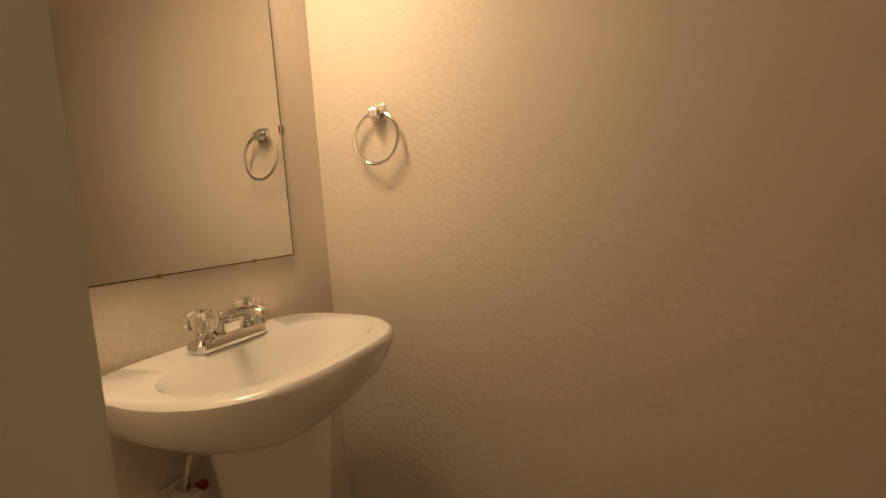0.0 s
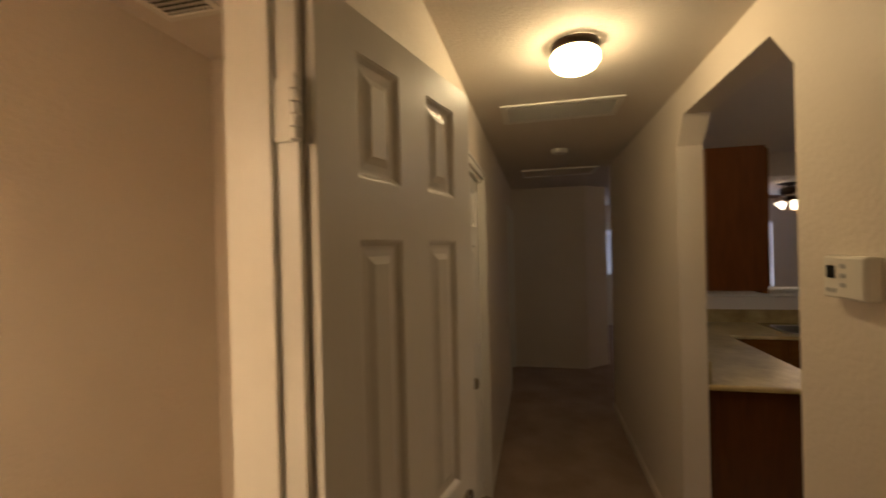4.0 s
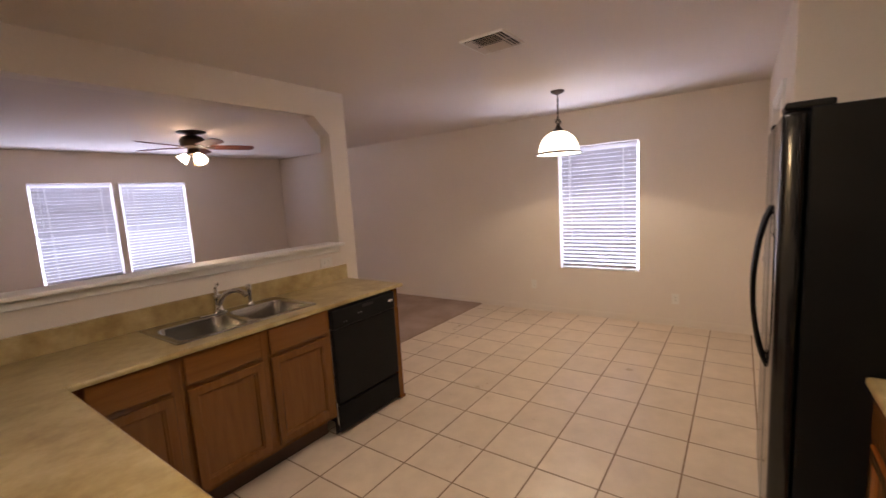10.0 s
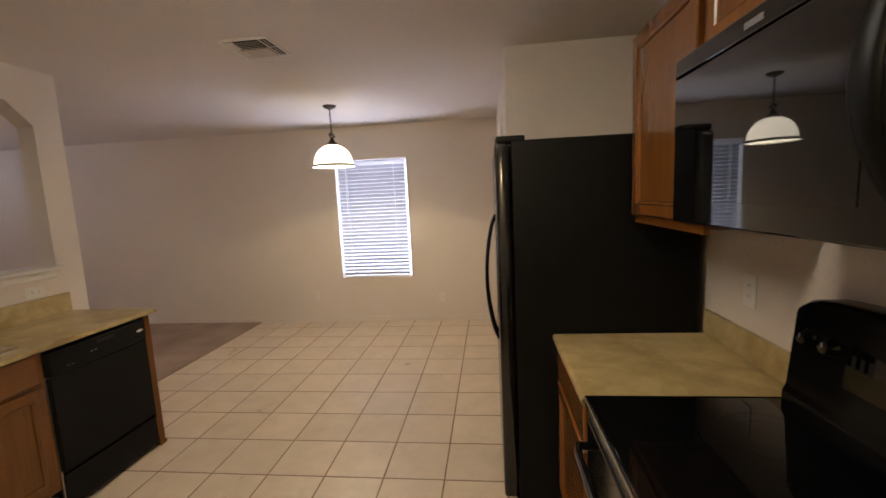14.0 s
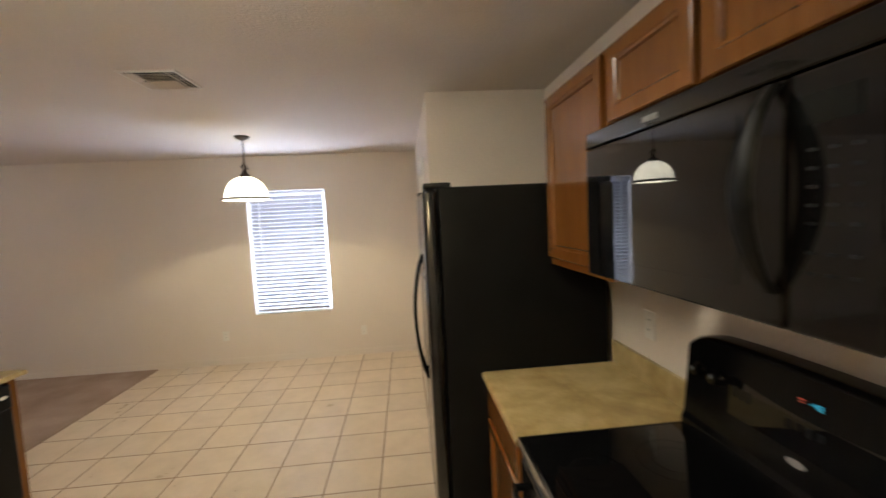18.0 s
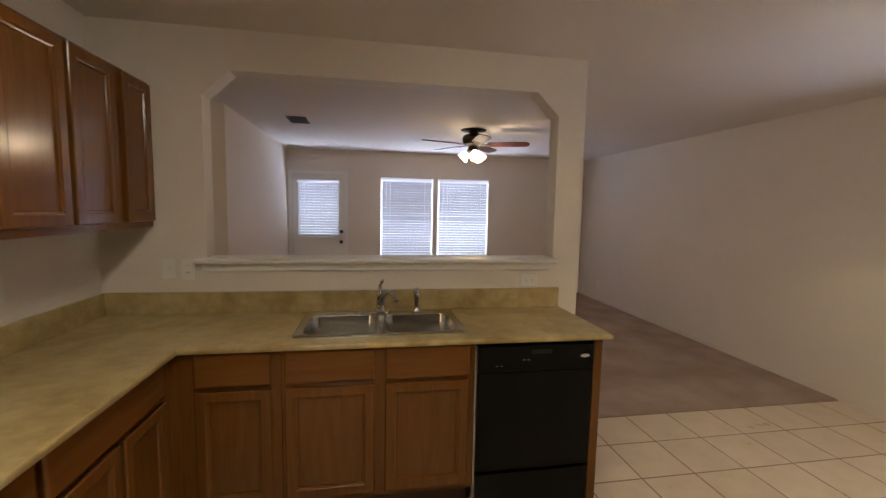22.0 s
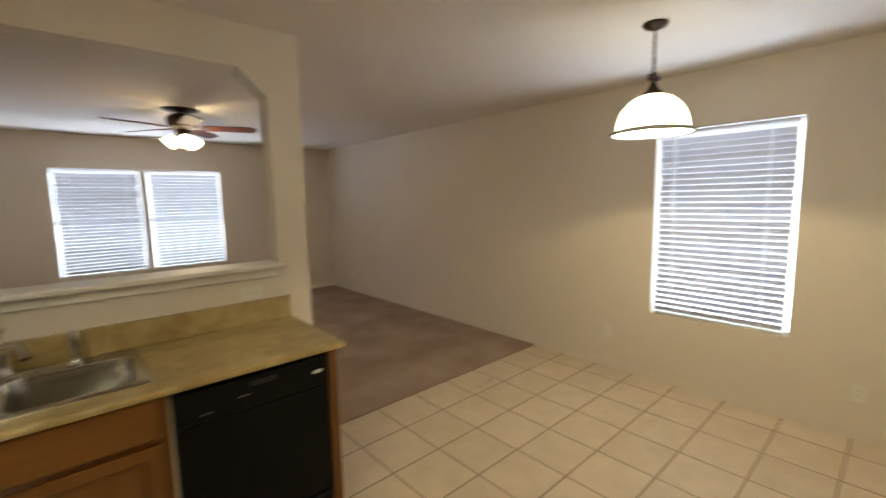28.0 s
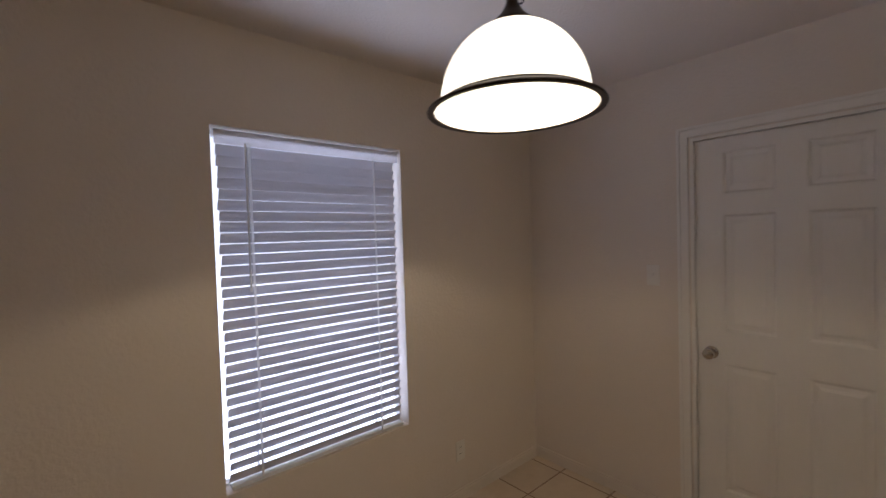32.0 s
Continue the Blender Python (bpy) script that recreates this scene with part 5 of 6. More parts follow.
for bx0, bx1, by_0, by_1, n, along, q in ((kx0 + 0.026, kxm - 0.008, kym - 0.072, kym + 0.072, 5, "y", 0.010), (kxm + 0.008, kx1 - 0.026, kym - 0.072, kym + 0.072, 5, "y", -0.0115),
                                          (kx0 + 0.026, kxm - 0.008, ky0 + 0.020, kym - 0.082, 2, "x", 0.009), (kxm + 0.008, kx1 - 0.026, ky0 + 0.020, kym - 0.082, 2, "x", 0.009),
                                          (kx0 + 0.026, kxm - 0.008, kym + 0.082, ky1 - 0.020, 2, "x", -0.011), (kxm + 0.008, kx1 - 0.026, kym + 0.082, ky1 - 0.020, 2, "x", -0.011)):
    part("slot", B(bx0, bx1, by_0, by_1, H - 0.0072, H - 0.0062), M_RUBBER, kv)
    lo, hi = (bx0, bx1) if along == "y" else (by_0, by_1)
    for i in range(n):
        c = lo + (hi - lo) * (i + 0.5) / n
        prof = ((c - q, H - 0.017), (c - q * 0.8, H - 0.018), (c + q, H - 0.009), (c + q * 0.8, H - 0.008))
        part("slat", prism(bmesh.new(), prof, along, by_0 if along == "y" else bx0, by_1 if along == "y" else bx1), M_CEIL, kv)
register("ceiling_register", 0.545, 0.745, 2.18, 2.52, "brown louvred ceiling air register in the living room", "y", 6, M_DUCT)
register("bath_exhaust_grille", -2.02, -1.80, -3.36, -3.14, "square bathroom exhaust grille", "x", 7)
rgv = thing("return_air_grille", (-0.70, -1.785, H), "wide white return air grille in the hallway ceiling", "air vent")
part("backing", B(-1.01, -0.39, -1.935, -1.64, H - 0.003, H - 0.0006), M_RUBBER, rgv)
for a in ((-1.03, -0.37, -1.955, -1.92), (-1.03, -0.37, -1.655, -1.62), (-1.03, -0.995, -1.92, -1.655), (-0.405, -0.37, -1.92, -1.655)):
    part("frame", B(*a, H - 0.012, H - 0.0005, 0.003), M_TRIM, rgv)
for i in range(14):
    y = -1.91 + i * 0.0185
    part("slat", prism(bmesh.new(), ((y - 0.007, H - 0.012), (y - 0.0055, H - 0.013), (y + 0.007, H - 0.004), (y + 0.0055, H - 0.003)), "x", -0.995, -0.405), M_TRIM, rgv)
at = thing("attic_hatch", (-0.61, 0.29, H), "white trimmed attic hatch in the hallway ceiling", "hatch")
part("hatch_panel", B(-0.955, -0.265, 0.115, 0.475, H - 0.006, H - 0.0006), M_CEIL, at)
for a in ((-0.99, -0.23, 0.08, 0.115), (-0.99, -0.23, 0.475, 0.51), (-0.99, -0.955, 0.115, 0.475), (-0.265, -0.23, 0.115, 0.475)):
    part("trim_strip", B(*a, H - 0.018, H - 0.0005, 0.003), M_TRIM, at)
sm = thing("smoke_detector", (-0.65, -0.745, H), "round white smoke detector on the hallway ceiling", "smoke detector")
part("housing", lathe(bmesh.new(), [(0.066, 0.0), (0.066, -0.012), (0.058, -0.030), (0.040, -0.036), (0.005, -0.037)], (-0.65, -0.745, H - 0.0005), 28, False, True), M_PLATE, sm, smooth=True)

# hall light
hl = thing("hall_ceiling_light", (-0.683, -2.59, H), "lit flush ceiling light with a ribbed opal bowl and bronze pan", "ceiling light")
part("pan", lathe(bmesh.new(), [(0.092, 0.0), (0.094, -0.010), (0.085, -0.028), (0.081, -0.030)], (-0.683, -2.59, H - 0.0005), 36), M_BRONZE, hl, smooth=True)
bm = bmesh.new()
n = 72
prof = [(0.080, -0.028), (0.090, -0.038), (0.094, -0.054), (0.090, -0.074), (0.077, -0.094), (0.052, -0.107), (0.022, -0.112), (0.004, -0.113)]
rings(bm, [[(-0.683 + r * (1 + 0.010 * math.cos(24 * 2 * math.pi * i / n)) * math.cos(2 * math.pi * i / n), -2.59 + r * (1 + 0.010 * math.cos(24 * 2 * math.pi * i / n)) * math.sin(2 * math.pi * i / n), H + z) for i in range(n)] for r, z in prof], cap1=True)
part("glass_bowl", bm, M_OPAL, hl, "glowing ribbed opal glass bowl", smooth=True).visible_shadow = False

# dining pendant
px, py = PX, PY
pd = thing("pendant_lamp", (px, py, H), "lit pendant with opal dome shade hanging from a bronze chain", "pendant lamp")
part("canopy", lathe(bmesh.new(), [(0.062, 0.0), (0.063, -0.006), (0.052, -0.020), (0.020, -0.032), (0.006, -0.040)], (px, py, H - 0.0005), 28, False, True), M_BRONZE, pd, smooth=True)
z = H - 0.040
i = 0
while z > 2.200:
    bm = torus(bmesh.new(), (px, py, z - 0.016), 0.009, 0.0020, "x" if i % 2 else "y", 16, 6, 1.9)
    part("chain_link", bm, M_BRONZE, pd, smooth=True)
    z -= 0.0265
    i += 1
bm = bmesh.new()
part("loop", torus(bm, (px, py, 2.168), 0.021, 0.0035, "x", 24, 8), M_BRONZE, pd, smooth=True)
pts = [(px + 0.024 * math.cos(a), py + (0.026 + 0.010 * (k % 13) / 13) * math.sin(a), 2.152 + 0.030 * (k / 26) + 0.018 * math.sin(a * 0.93 + 0.6)) for k, a in ((k, k * 0.5) for k in range(27))]
part("cable", tube(bmesh.new(), pts + [(px + 0.006, py, 2.24), (px + 0.004, py + 0.003, 2.32), (px + 0.003, py, 2.41)], 0.0026, 6), M_BRONZE, pd, "spare dark lamp cable coiled on the loop", smooth=True)
part("cap", lathe(bmesh.new(), [(0.006, 2.148), (0.014, 2.143), (0.018, 2.128), (0.030, 2.108), (0.048, 2.091), (0.060, 2.075), (0.062, 2.068)], (px, py, 0), 28, True), M_BRONZE, pd, smooth=True)
dome = []
for k in range(19):
    a = radians(14 + 76 * k / 18)
    dome.append((0.181 * math.sin(a) ** 0.93, 1.890 + 0.193 * math.cos(a)))
dome += [(0.1835, 1.8875), (0.1885, 1.8815), (0.1960, 1.8760)]
inner = [(r - 0.0035, h - 0.0025) for r, h in reversed(dome)]
part("shade", lathe(bmesh.new(), dome + inner, (px, py, 0), 56), M_SHADE, pd, "glowing opal glass dome", smooth=True)
part("rim_ring", lathe(bmesh.new(), [(0.1815, 1.8945), (0.1850, 1.8960), (0.1880, 1.8920), (0.1950, 1.8850), (0.2130, 1.8790), (0.2155, 1.8755), (0.2140, 1.8717), (0.2060, 1.8717), (0.1985, 1.8735), (0.1975, 1.8770), (0.1905, 1.8830), (0.1850, 1.8885)], (px, py, 0), 64, close=True), M_BRONZE, pd, "dark bronze rim flaring outward", smooth=True)
part("socket", lathe(bmesh.new(), [(0.018, 2.068), (0.020, 2.013), (0.016, 1.998)], (px, py, 0), 18, True, True), M_TRIM, pd, smooth=True)
bm = lathe(bmesh.new(), [(0.014, 1.998), (0.018, 1.986), (0.036, 1.962), (0.044, 1.936), (0.042, 1.914), (0.030, 1.896), (0.014, 1.889), (0.004, 1.888)], (px, py, 0), 24, False, True)
part("bulb", bm, M_BULB, pd, "lit globe bulb", smooth=True).visible_shadow = False

# ceiling fan
cfx, cfy = 2.60, 2.42
cf = thing("ceiling_fan", (cfx, cfy, H), "bronze ceiling fan with cherry blades and three lit glass shades", "ceiling fan")
part("canopy", lathe(bmesh.new(), [(0.148, 0.0), (0.150, -0.007), (0.135, -0.013), (0.070, -0.020), (0.050, -0.032), (0.048, -0.05)], (cfx, cfy, H - 0.0005), 28), M_BRONZE, cf, smooth=True)
part("motor_housing", lathe(bmesh.new(), [(0.048, 2.40), (0.10, 2.385), (0.125, 2.36), (0.128, 2.30), (0.115, 2.275), (0.07, 2.262), (0.055, 2.25)], (cfx, cfy, 0), 32, True, True), M_BRONZE, cf, smooth=True)
part("decor_band", lathe(bmesh.new(), [(0.1285, 2.35), (0.131, 2.345), (0.131, 2.315), (0.1285, 2.31)], (cfx, cfy, 0), 32), M_BRONZE, cf, smooth=True)
part("light_hub", lathe(bmesh.new(), [(0.055, 2.25), (0.062, 2.235), (0.060, 2.195), (0.035, 2.175), (0.010, 2.165)], (cfx, cfy, 0), 28, False, True), M_BRONZE, cf, smooth=True)
for b in range(5):
    a = radians(-20 + 72 * b)
    rot = Matrix.Translation((cfx, cfy, 2.272)) @ Matrix.Rotation(a, 4, "Z") @ Matrix.Rotation(radians(-13), 4, "X")
    bm = bmesh.new()
    out = [(0.17, -0.052), (0.19, -0.060), (0.50, -0.070), (0.60, -0.066), (0.64, -0.045), (0.652, 0.0), (0.64, 0.045), (0.60, 0.066), (0.50, 0.070), (0.19, 0.060), (0.17, 0.052)]
    prism(bm, out, "z", -0.003, 0.003)
    bmesh.ops.transform(bm, matrix=rot, verts=bm.verts)
    bl = part("blade", bm, M_BLADE, cf, "reddish cherry fan blade")
    bm = bmesh.new()
    prism(bm, [(0.085, -0.016), (0.16, -0.022), (0.215, -0.040), (0.225, 0.0), (0.215, 0.040), (0.16, 0.022), (0.085, 0.016)], "z", -0.0085, -0.0035)
    bmesh.ops.transform(bm, matrix=rot, verts=bm.verts)
    part("blade_iron", bm, M_BRONZE, bl)
for b in range(3):
    a = radians(30 + 120 * b)
    hub = Vector((cfx + 0.05 * math.cos(a), cfy + 0.05 * math.sin(a), 2.200))
    way = Vector((math.cos(a) * 0.72, math.sin(a) * 0.72, -0.69)).normalized()
    turn = way.to_track_quat("-Z", "Y").to_matrix().to_4x4()
    bm = lathe(bmesh.new(), [(0.024, 0.0), (0.026, -0.022), (0.022, -0.026)], (0, 0, 0), 18, True)
    bmesh.ops.transform(bm, matrix=Matrix.Translation(hub) @ turn, verts=bm.verts)
    part("socket_cup", bm, M_BRONZE, cf, smooth=True)
    bm = lathe(bmesh.new(), [(0.022, -0.024), (0.034, -0.036), (0.046, -0.060), (0.052, -0.085), (0.062, -0.108), (0.068, -0.116), (0.060, -0.106), (0.048, -0.084), (0.042, -0.060)], (0, 0, 0), 26)
    bmesh.ops.transform(bm, matrix=Matrix.Translation(hub) @ turn, verts=bm.verts)
    part("glass_shade", bm, M_OPALF, cf, "lit opal glass tulip shade", smooth=True)
for dx, ln in ((0.03, 0.16), (-0.025, 0.12)):
    part("pull_chain", tube(bmesh.new(), [(cfx + dx, cfy - 0.03, 2.18), (cfx + dx, cfy - 0.03, 2.18 - ln)], 0.0018, 6), M_BRASS, cf)


# ---- switches, outlets, thermostat ----
def plate(axis, face, side, u, z, kind, label, gang=1, w=0.07, h=0.115):
    """A cover plate on a wall face, with its switches or sockets; kind: outlet, switch or blank; a lying one has w > h."""
    w = w * gang if gang > 1 else w
    at_ = (face, u, z) if axis == "x" else (u, face, z)
    p = thing("outlet_plate" if kind == "outlet" else "switch_plate", at_, label, "outlet" if kind == "outlet" else "switch")
    def V(du, dz, hw, hh, d0, d1, bev=0.0):
        lo, hi = sorted((face + side * d0, face + side * d1))
        return B(lo, hi, u + du - hw, u + du + hw, z + dz - hh, z + dz + hh, bev) if axis == "x" else B(u + du - hw, u + du + hw, lo, hi, z + dz - hh, z + dz + hh, bev)
    part("cover", V(0, 0, w / 2, h / 2, 0.0006, 0.0062, 0.002), M_PLATE, p)
    if kind == "outlet":
        for s in (-1, 1):
            o = (0, s * 0.0195) if h > w else (s * 0.0195, 0)
            f = part("socket_face", V(o[0], o[1], 0.0155, 0.013, 0.0063, 0.0078, 0.0005), M_PLATE, p)
            for q in (-0.006, 0.006):
                part("slot", V(o[0] + (q if h > w else 0), o[1] + (0.002 if h > w else q), 0.0012 if h > w else 0.004, 0.004 if h > w else 0.0012, 0.0079, 0.0083), M_RUBBER, f)
    elif kind == "switch":
        for g in range(gang):
            c = (g - (gang - 1) / 2) * 0.046
            part("toggle_slot", V(c, 0, 0.006, 0.012, 0.0063, 0.0072), M_PLATE, p)
            part("toggle", V(c, 0.004, 0.004, 0.006, 0.0063, 0.016, 0.001), M_PLATE, p)
    return p


plate("y", PASS_Y, -1, 0.335, 1.165, "switch", "white switch plate on the wall by the pass-through")
plate("y", PASS_Y, -1, 0.430, 1.160, "outlet", "white wall outlet by the pass-through")
plate("y", PASS_Y, -1, 2.392, 1.080, "outlet", "white outlet lying on its side above the backsplash", w=0.115, h=0.07)
plate("x", 0.0, 1, -0.62, 1.175, "outlet", "white wall outlet above the west worktop")
cj = plate("x", 0.0, 1, -1.385, 1.185, "blank", "wide white cable plate above the west worktop", 1, 0.115)
part("cable_jack", tube(bmesh.new(), [(0.0063, -1.385, 1.185), (0.014, -1.385, 1.185)], 0.0055, 12), M_RUBBER, cj, "dark cable jack", smooth=True)
plate("x", EAST_X, -1, -2.158, 0.300, "outlet", "white outlet low on the dining wall")
plate("x", EAST_X, -1, -0.535, 0.345, "outlet", "white outlet low on the long wall")
plate("x", EAST_X, -1, 4.04, 0.290, "outlet", "white outlet low on the living room wall")
plate("x", EAST_X, -1, 4.52, 0.080, "blank", "small white cable plate near the living room corner", h=0.07)
plate("y", CLOSET_Y, 1, 4.425, 1.325, "switch", "white toggle switch beside the dining corner door")
plate("y", SOUTH_Y, 1, 1.72, 1.160, "outlet", "white outlet between range and refrigerator")
th = thing("thermostat", (HALL_E, -3.16, 1.565), "white programmable thermostat on the hallway wall", "thermostat")
part("housing", B(HALL_E - 0.030, HALL_E - 0.0006, -3.228, -3.088, 1.515, 1.615, 0.004), M_PLATE, th)
part("front_step", B(HALL_E - 0.0345, HALL_E - 0.0303, -3.226, -3.142, 1.519, 1.611, 0.002), M_PLATE, th)
part("display", B(HALL_E - 0.0315, HALL_E - 0.0303, -3.130, -3.101, 1.562, 1.592), M_LCD, th, "small dark display")
for zz in (1.592, 1.570, 1.548):
    part("button", B(HALL_E - 0.0362, HALL_E - 0.0346, -3.172, -3.154, zz - 0.005, zz + 0.005, 0.0006), M_GREY, th)
for yy in (-3.105, -3.125):
    part("button", B(HALL_E - 0.0318, HALL_E - 0.0303, yy - 0.006, yy + 0.006, 1.528, 1.538, 0.0006), M_GREY, th)

# ---- bathroom ----
mr = thing("bath_mirror", (-1.66, BATH_S, 1.018), "frameless wall mirror with dark worn lower edge", "mirror")
part("mirror_glass", B(-1.965, -1.36, BATH_S + 0.0015, BATH_S + 0.006, 1.018, 1.812), M_MIRROR, mr)
part("worn_edge", B(-1.965, -1.36, BATH_S + 0.0010, BATH_S + 0.0066, 1.0155, 1.0176), M_OAKIN, mr, "dark corroded mirror edge")
part("worn_edge", B(-1.9672, -1.9655, BATH_S + 0.0010, BATH_S + 0.0066, 1.0155, 1.812), M_OAKIN, mr, "dark corroded mirror edge")
for x in (-1.84, -1.62):
    part("clip", B(x - 0.005, x + 0.005, BATH_S + 0.0008, BATH_S + 0.0080, 1.012, 1.021, 0.001), M_BRASS, mr)
part("clip", B(-1.974, -1.960, BATH_S + 0.0008, BATH_S + 0.0085, 1.33, 1.35, 0.001), M_ACRYL, mr, "clear mirror clip")
tr = thing("towel_ring", (BATH_W, -4.566, 1.37), "chrome towel ring on a square wall mount", "towel ring")
part("mount", B(BATH_W + 0.0006, BATH_W + 0.010, -4.588, -4.544, 1.352, 1.396, 0.003), M_CHROME, tr)
part("post", B(BATH_W + 0.010, BATH_W + 0.036, -4.579, -4.553, 1.357, 1.383, 0.004), M_CHROME, tr)
bm = torus(bmesh.new(), (0, 0, 0), 0.067, 0.0046, "x", 44, 8)
bmesh.ops.transform(bm, matrix=Matrix.Translation((BATH_W + 0.026, -4.566, 1.370 - 0.064)) @ Matrix.Rotation(radians(-4), 4, "Y"), verts=bm.verts)
part("ring", bm, M_CHROME, tr, smooth=True)

bx, byk, bz = -1.70, BATH_S + 0.002, 0.868


def basin_outline(sx, sy, z, back=0.0, n=56):
    """Flat at the wall, bowed at the sides and front."""
    pts = []
    for i in range(n):
        a = 2 * math.pi * i / n
        c, s = math.cos(a), math.sin(a)
        e = 0.62
        u = math.copysign(abs(c) ** e, c)
        v = math.copysign(abs(s) ** (0.78 if s > 0 else 0.35), s)
        taper = 1.0 - 0.10 * max(0.0, v)
        pts.append((bx + sx * u * taper, byk + back + sy * 0.5 * (v + 1), z))
    return pts


ws = thing("pedestal_basin", (bx, -4.58, 0), "white ceramic pedestal wash basin in the corner", "wash basin")
bm = bmesh.new()


def bowl_ring(rx, ry, cy, z, n=56):
    return [(bx + rx * math.copysign(abs(math.cos(2 * math.pi * i / n)) ** 0.85, math.cos(2 * math.pi * i / n)), cy + ry * math.copysign(abs(math.sin(2 * math.pi * i / n)) ** 0.85, math.sin(2 * math.pi * i / n)), z) for i in range(n)]


outer = [basin_outline(0.085, 0.20, bz - 0.150, 0.06), basin_outline(0.14, 0.26, bz - 0.136, 0.03), basin_outline(0.195, 0.318, bz - 0.106, 0.01), basin_outline(0.235, 0.362, bz - 0.070), basin_outline(0.251, 0.379, bz - 0.038), basin_outline(0.257, 0.386, bz - 0.016), basin_outline(0.256, 0.385, bz - 0.006), basin_outline(0.250, 0.380, bz), basin_outline(0.244, 0.374, bz + 0.001)]
cyb = byk + 0.215
bowl_in = [bowl_ring(0.212, 0.128, cyb, bz - 0.001), bowl_ring(0.204, 0.120, cyb, bz - 0.010), bowl_ring(0.185, 0.106, cyb, bz - 0.045), bowl_ring(0.145, 0.084, cyb, bz - 0.095), bowl_ring(0.085, 0.055, cyb, bz - 0.128), bowl_ring(0.022, 0.020, cyb, bz - 0.138)]
rings(bm, outer + bowl_in, False, True, True)
part("basin", bm, M_CERAMIC, ws, "glossy white ceramic bowl with a broad rim", smooth=True)
part("drain", lathe(bmesh.new(), [(0.024, 0.0), (0.024, 0.003), (0.016, 0.004), (0.015, 0.009), (0.003, 0.011)], (bx, cyb, bz - 0.1375), 18, False, True), M_CHROME, ws, smooth=True)
bm = bmesh.new()
ped = []
for z, w, d in ((0.0, 0.105, 0.115), (0.03, 0.104, 0.113), (0.06, 0.086, 0.095), (0.25, 0.074, 0.082), (0.50, 0.080, 0.086), (0.64, 0.098, 0.10), (bz - 0.138, 0.105, 0.108)):
    ped.append([(bx + w * math.copysign(abs(math.cos(2 * math.pi * i / 32)) ** 0.7, math.cos(2 * math.pi * i / 32)), byk + 0.17 + d * math.copysign(abs(math.sin(2 * math.pi * i / 32)) ** 0.7, math.sin(2 * math.pi * i / 32)), z + 0.002) for i in range(32)])
rings(bm, ped, False, True, True)
part("pedestal", bm, M_CERAMIC, ws, "tapered ceramic pedestal", smooth=True)

ft = thing("basin_tap", (bx, byk + 0.065, bz), "chrome centreset basin tap with clear acrylic knobs", "tap")
fy2, fz2 = byk + 0.072, bz + 0.001
bm = bmesh.new()
rings(bm, [rrect(bx - 0.078, bx + 0.078, fy2 - 0.024, fy2 + 0.024, fz2, 0.012), rrect(bx - 0.078, bx + 0.078, fy2 - 0.024, fy2 + 0.024, fz2 + 0.014, 0.012), rrect(bx - 0.072, bx + 0.072, fy2 - 0.018, fy2 + 0.018, fz2 + 0.022, 0.010)], cap1=True)
part("base_plate", bm, M_CHROME, ft, smooth=True)
loops = []
for y, z, w, h in ((fy2 - 0.022, fz2 + 0.020, 0.024, 0.004), (fy2 - 0.010, fz2 + 0.040, 0.022, 0.012), (fy2 + 0.015, fz2 + 0.056, 0.018, 0.013), (fy2 + 0.050, fz2 + 0.066, 0.015, 0.010), (fy2 + 0.085, fz2 + 0.068, 0.014, 0.010), (fy2 + 0.104, fz2 + 0.064, 0.013, 0.010), (fy2 + 0.110, fz2 + 0.060, 0.010, 0.007)):
    loops.append([(bx + w * math.cos(2 * math.pi * k / 16), y, z + h * math.sin(2 * math.pi * k / 16)) for k in range(16)])
part("spout", rings(bmesh.new(), loops, False, True, True), M_CHROME, ft, "tapering chrome spout", smooth=True)
part("spout_foot", B(bx - 0.020, bx + 0.020, fy2 - 0.016, fy2 + 0.016, fz2 + 0.020, fz2 + 0.046, 0.005), M_CHROME, ft)
part("aerator", lathe(bmesh.new(), [(0.010, 0.0), (0.010, 0.014)], (bx, fy2 + 0.098, fz2 + 0.043), 14, True, True), M_CHROME, ft, smooth=True)
part("lift_rod", tube(bmesh.new(), [(bx, fy2 - 0.020, fz2 + 0.02), (bx, fy2 - 0.020, fz2 + 0.062)], [0.003, 0.005], 8), M_CHROME, ft, smooth=True)
for s in (-1, 1):
    hx = bx + s * 0.052
    part("handle_stem", lathe(bmesh.new(), [(0.016, 0.0), (0.014, 0.012), (0.010, 0.016)], (hx, fy2, fz2 + 0.021), 16, False, True), M_CHROME, ft, smooth=True)
    bm = bmesh.new()
    loops = []
    for r, z in ((0.013, 0.0), (0.022, 0.004), (0.0275, 0.014), (0.0285, 0.024), (0.025, 0.035), (0.016, 0.042)):
        loops.append([(hx + r * (1 + 0.10 * math.cos(8 * 2 * math.pi * k / 48)) * math.cos(2 * math.pi * k / 48), fy2 + r * (1 + 0.10 * math.cos(8 * 2 * math.pi * k / 48)) * math.sin(2 * math.pi * k / 48), fz2 + 0.034 + z) for k in range(48)])
    kn = part("acrylic_knob", rings(bm, loops, False, True, True), M_ACRYL, ft, "fluted clear acrylic knob", smooth=True)
    part("index_cap", lathe(bmesh.new(), [(0.011, 0.0), (0.011, 0.003), (0.008, 0.004)], (hx, fy2, fz2 + 0.0762), 16, True, True), M_CHROME, kn)
    part("knob_core", lathe(bmesh.new(), [(0.005, 0.0), (0.005, 0.030)], (hx, fy2, fz2 + 0.038), 10, True, True), M_CHROME, kn)
sv = thing("supply_valve", (-1.60, BATH_S, 0.60), "white plastic supply valve with a red mark under the basin", "valve")
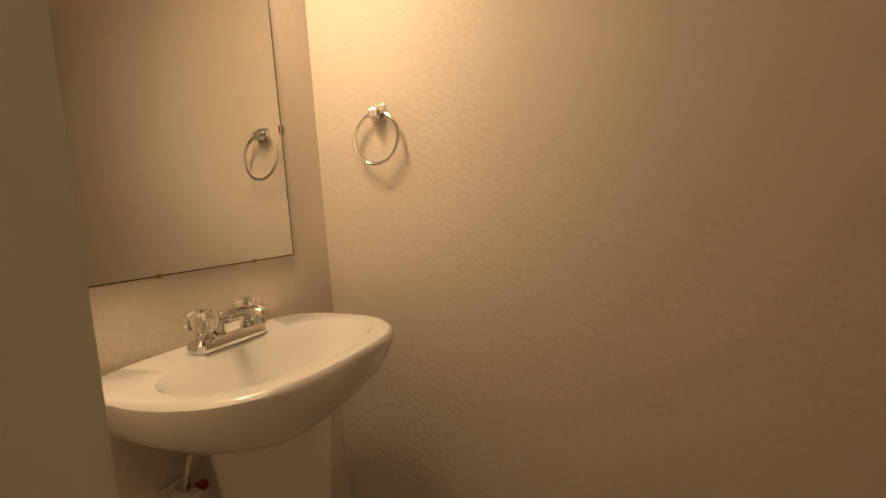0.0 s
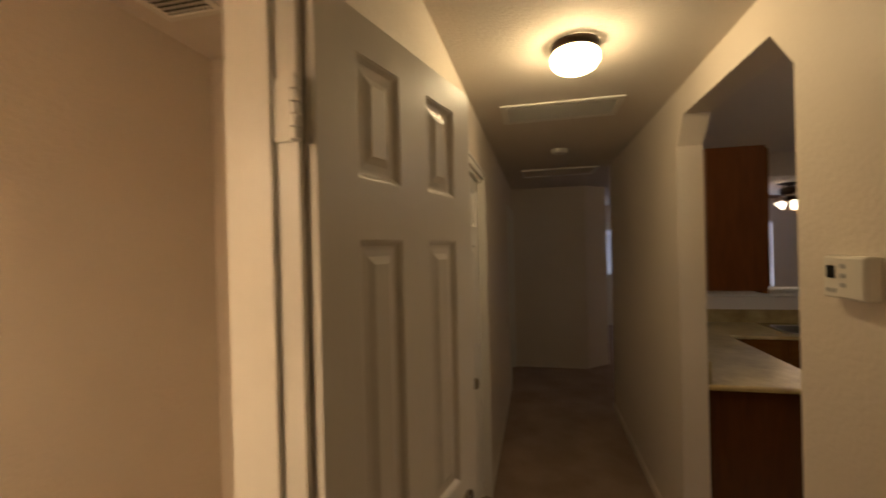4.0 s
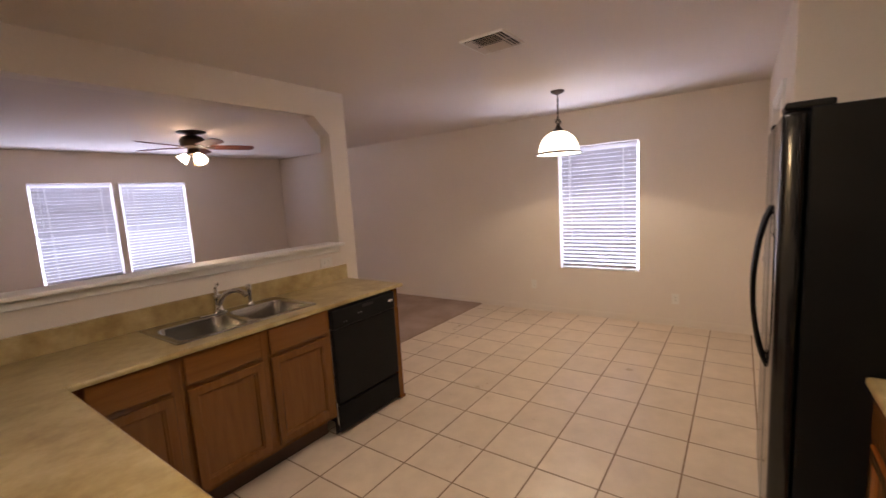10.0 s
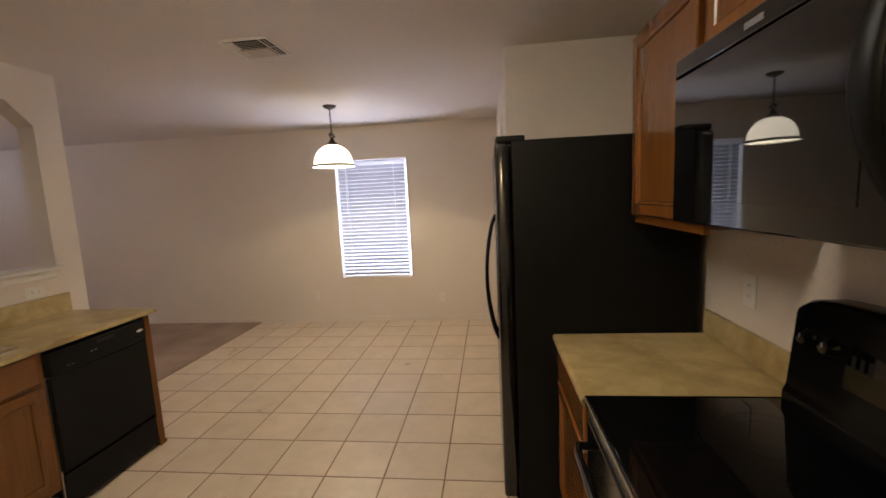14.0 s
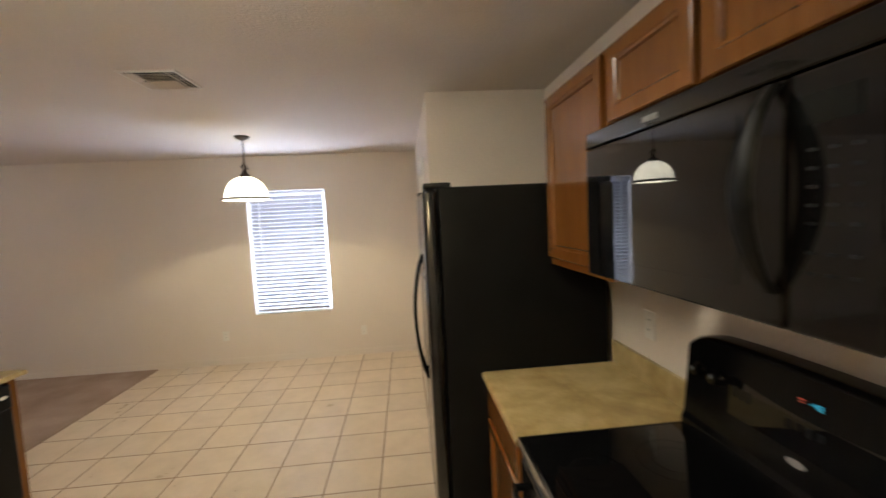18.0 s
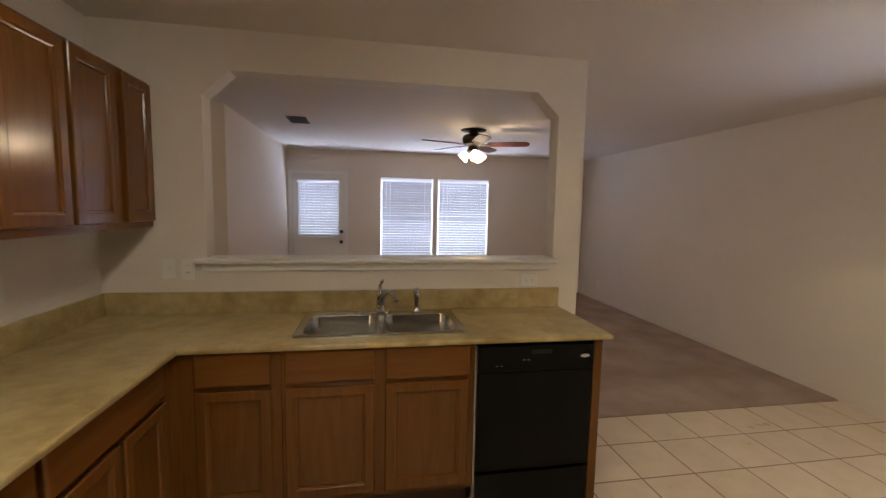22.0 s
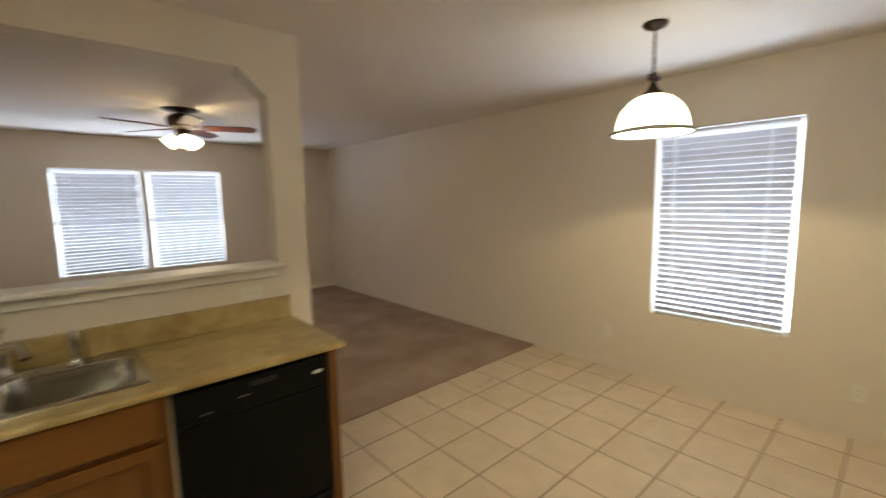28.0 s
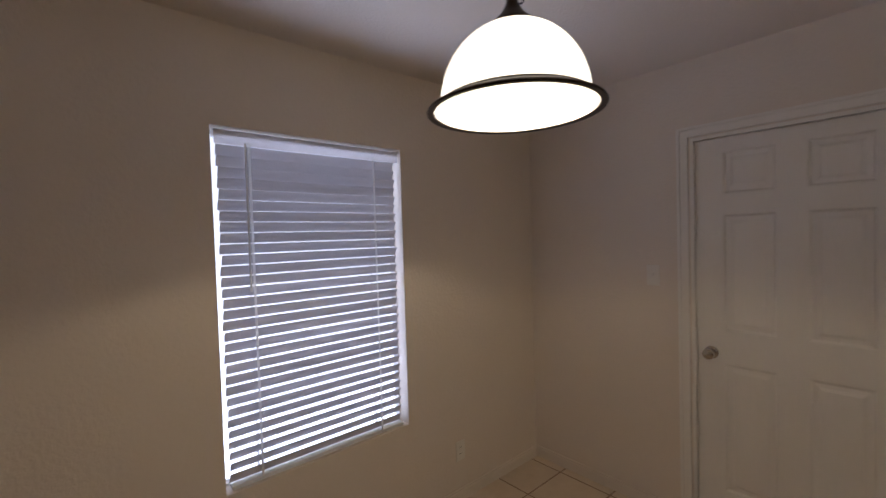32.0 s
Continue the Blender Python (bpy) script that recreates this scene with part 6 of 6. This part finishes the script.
part("escutcheon", B(-1.625, -1.575, BATH_S + 0.0006, BATH_S + 0.008, 0.565, 0.615, 0.003), M_TRIM, sv)
bm = tube(bmesh.new(), [(-1.60, BATH_S + 0.006, 0.59), (-1.60, BATH_S + 0.05, 0.59)], 0.012, 12)
part("valve_body", bm, M_PLATE, sv, smooth=True)
part("valve_knob", tube(bmesh.new(), [(-1.60, BATH_S + 0.05, 0.59), (-1.60, BATH_S + 0.072, 0.59)], [0.022, 0.020], 14), M_PLATE, sv, smooth=True)
part("hot_mark", B(-1.640, -1.622, BATH_S + 0.030, BATH_S + 0.048, 0.590, 0.606, 0.003), M_RED, sv, "small red tag")
part("riser", tube(bmesh.new(), [(-1.60, BATH_S + 0.035, 0.60), (-1.61, BATH_S + 0.04, 0.66), (-1.645, BATH_S + 0.06, 0.75)], 0.005, 8), M_CHROME, sv, smooth=True)
vl = thing("vanity_light", (-1.665, BATH_S, 2.03), "lit two-lamp wall bar with opal bells above the mirror", "wall lamp")
part("wall_plate", B(-1.80, -1.49, BATH_S + 0.0006, BATH_S + 0.022, 1.995, 2.065, 0.008), M_CHROME, vl)
bell = [(0.022, 2.025), (0.030, 2.018), (0.042, 2.000), (0.052, 1.970), (0.060, 1.945), (0.072, 1.925)]
for lx in (-1.735, -1.555):
    part("arm", tube(bmesh.new(), [(lx, BATH_S + 0.022, 2.03), (lx, BATH_S + 0.09, 2.055), (lx, BATH_S + 0.14, 2.06), (lx, BATH_S + 0.157, 2.045), (lx, BATH_S + 0.157, 2.02)], 0.009, 10), M_CHROME, vl, smooth=True)
    part("glass_bell", lathe(bmesh.new(), bell + [(r - 0.003, h - 0.001) for r, h in reversed(bell)], (lx, BATH_S + 0.157, 0), 32), M_OPALB, vl, "glowing opal glass bell", smooth=True)
    part("bulb", lathe(bmesh.new(), [(0.012, 2.015), (0.014, 2.000), (0.026, 1.972), (0.028, 1.955), (0.022, 1.936), (0.004, 1.930)], (lx, BATH_S + 0.157, 0), 20, True, True), M_BULBB, vl, "lit round bulb", smooth=True).visible_shadow = False

# ---- floor tiles, one by one ----
P = 0.343
tile_meshes = {}
floor_ob = bpy.data.objects["floor"]


def tile_mesh(w, d):
    key = (round(w, 3), round(d, 3))
    if key not in tile_meshes:
        bm = bmesh.new()
        g, e = 0.0045, 0.003
        q = lambda i, z: [(g + i, g + i, z), (w - g - i, g + i, z), (w - g - i, d - g - i, z), (g + i, d - g - i, z)]
        rings(bm, [q(0, -0.0090), q(0, -0.0010), q(e * 0.4, -0.0003), q(e, 0.0)], cap1=True)
        me = bpy.data.meshes.new("tile")
        bm.to_mesh(me)
        bm.free()
        me.materials.append(M_TILE)
        tile_meshes[key] = me
    return tile_meshes[key]


def spans(start, lo, hi):
    k = math.floor((lo - start) / P)
    cuts = [lo]
    while start + (k + 1) * P < hi:
        k += 1
        if start + k * P - cuts[-1] > 0.03:
            cuts.append(start + k * P)
    return list(zip(cuts, cuts[1:] + [hi]))


for x0, x1 in spans(2.608, -0.06, EAST_X - 0.001):
    for y0, y1 in spans(-2.142, SOUTH_Y + 0.001, SEAM - 0.002):
        if (x0 > CLOSET_X and y1 < CLOSET_Y - 0.05) or (x1 < 0.001 and (y0 < -2.95 or y1 > -1.88)):
            continue
        if (x1 < 0.5 and y0 > -1.8) or (y0 > -0.42 and x1 < 2.5) or (y1 < -3.3 and x1 < 2.85):
            continue
        yy = max(y0, CLOSET_Y + 0.001) if x0 > CLOSET_X and y0 < CLOSET_Y else y0
        xx = max(x0, 0.001) if (x0 < 0.0 and (y0 < -2.93 or y1 > -1.905)) else x0
        if x1 - xx < 0.03 or y1 - yy < 0.03:
            continue
        t = new("tile", tile_mesh(x1 - xx, y1 - yy))
        t.location = (xx, yy, random.uniform(-0.0006, 0.0006))
        t.parent = floor_ob
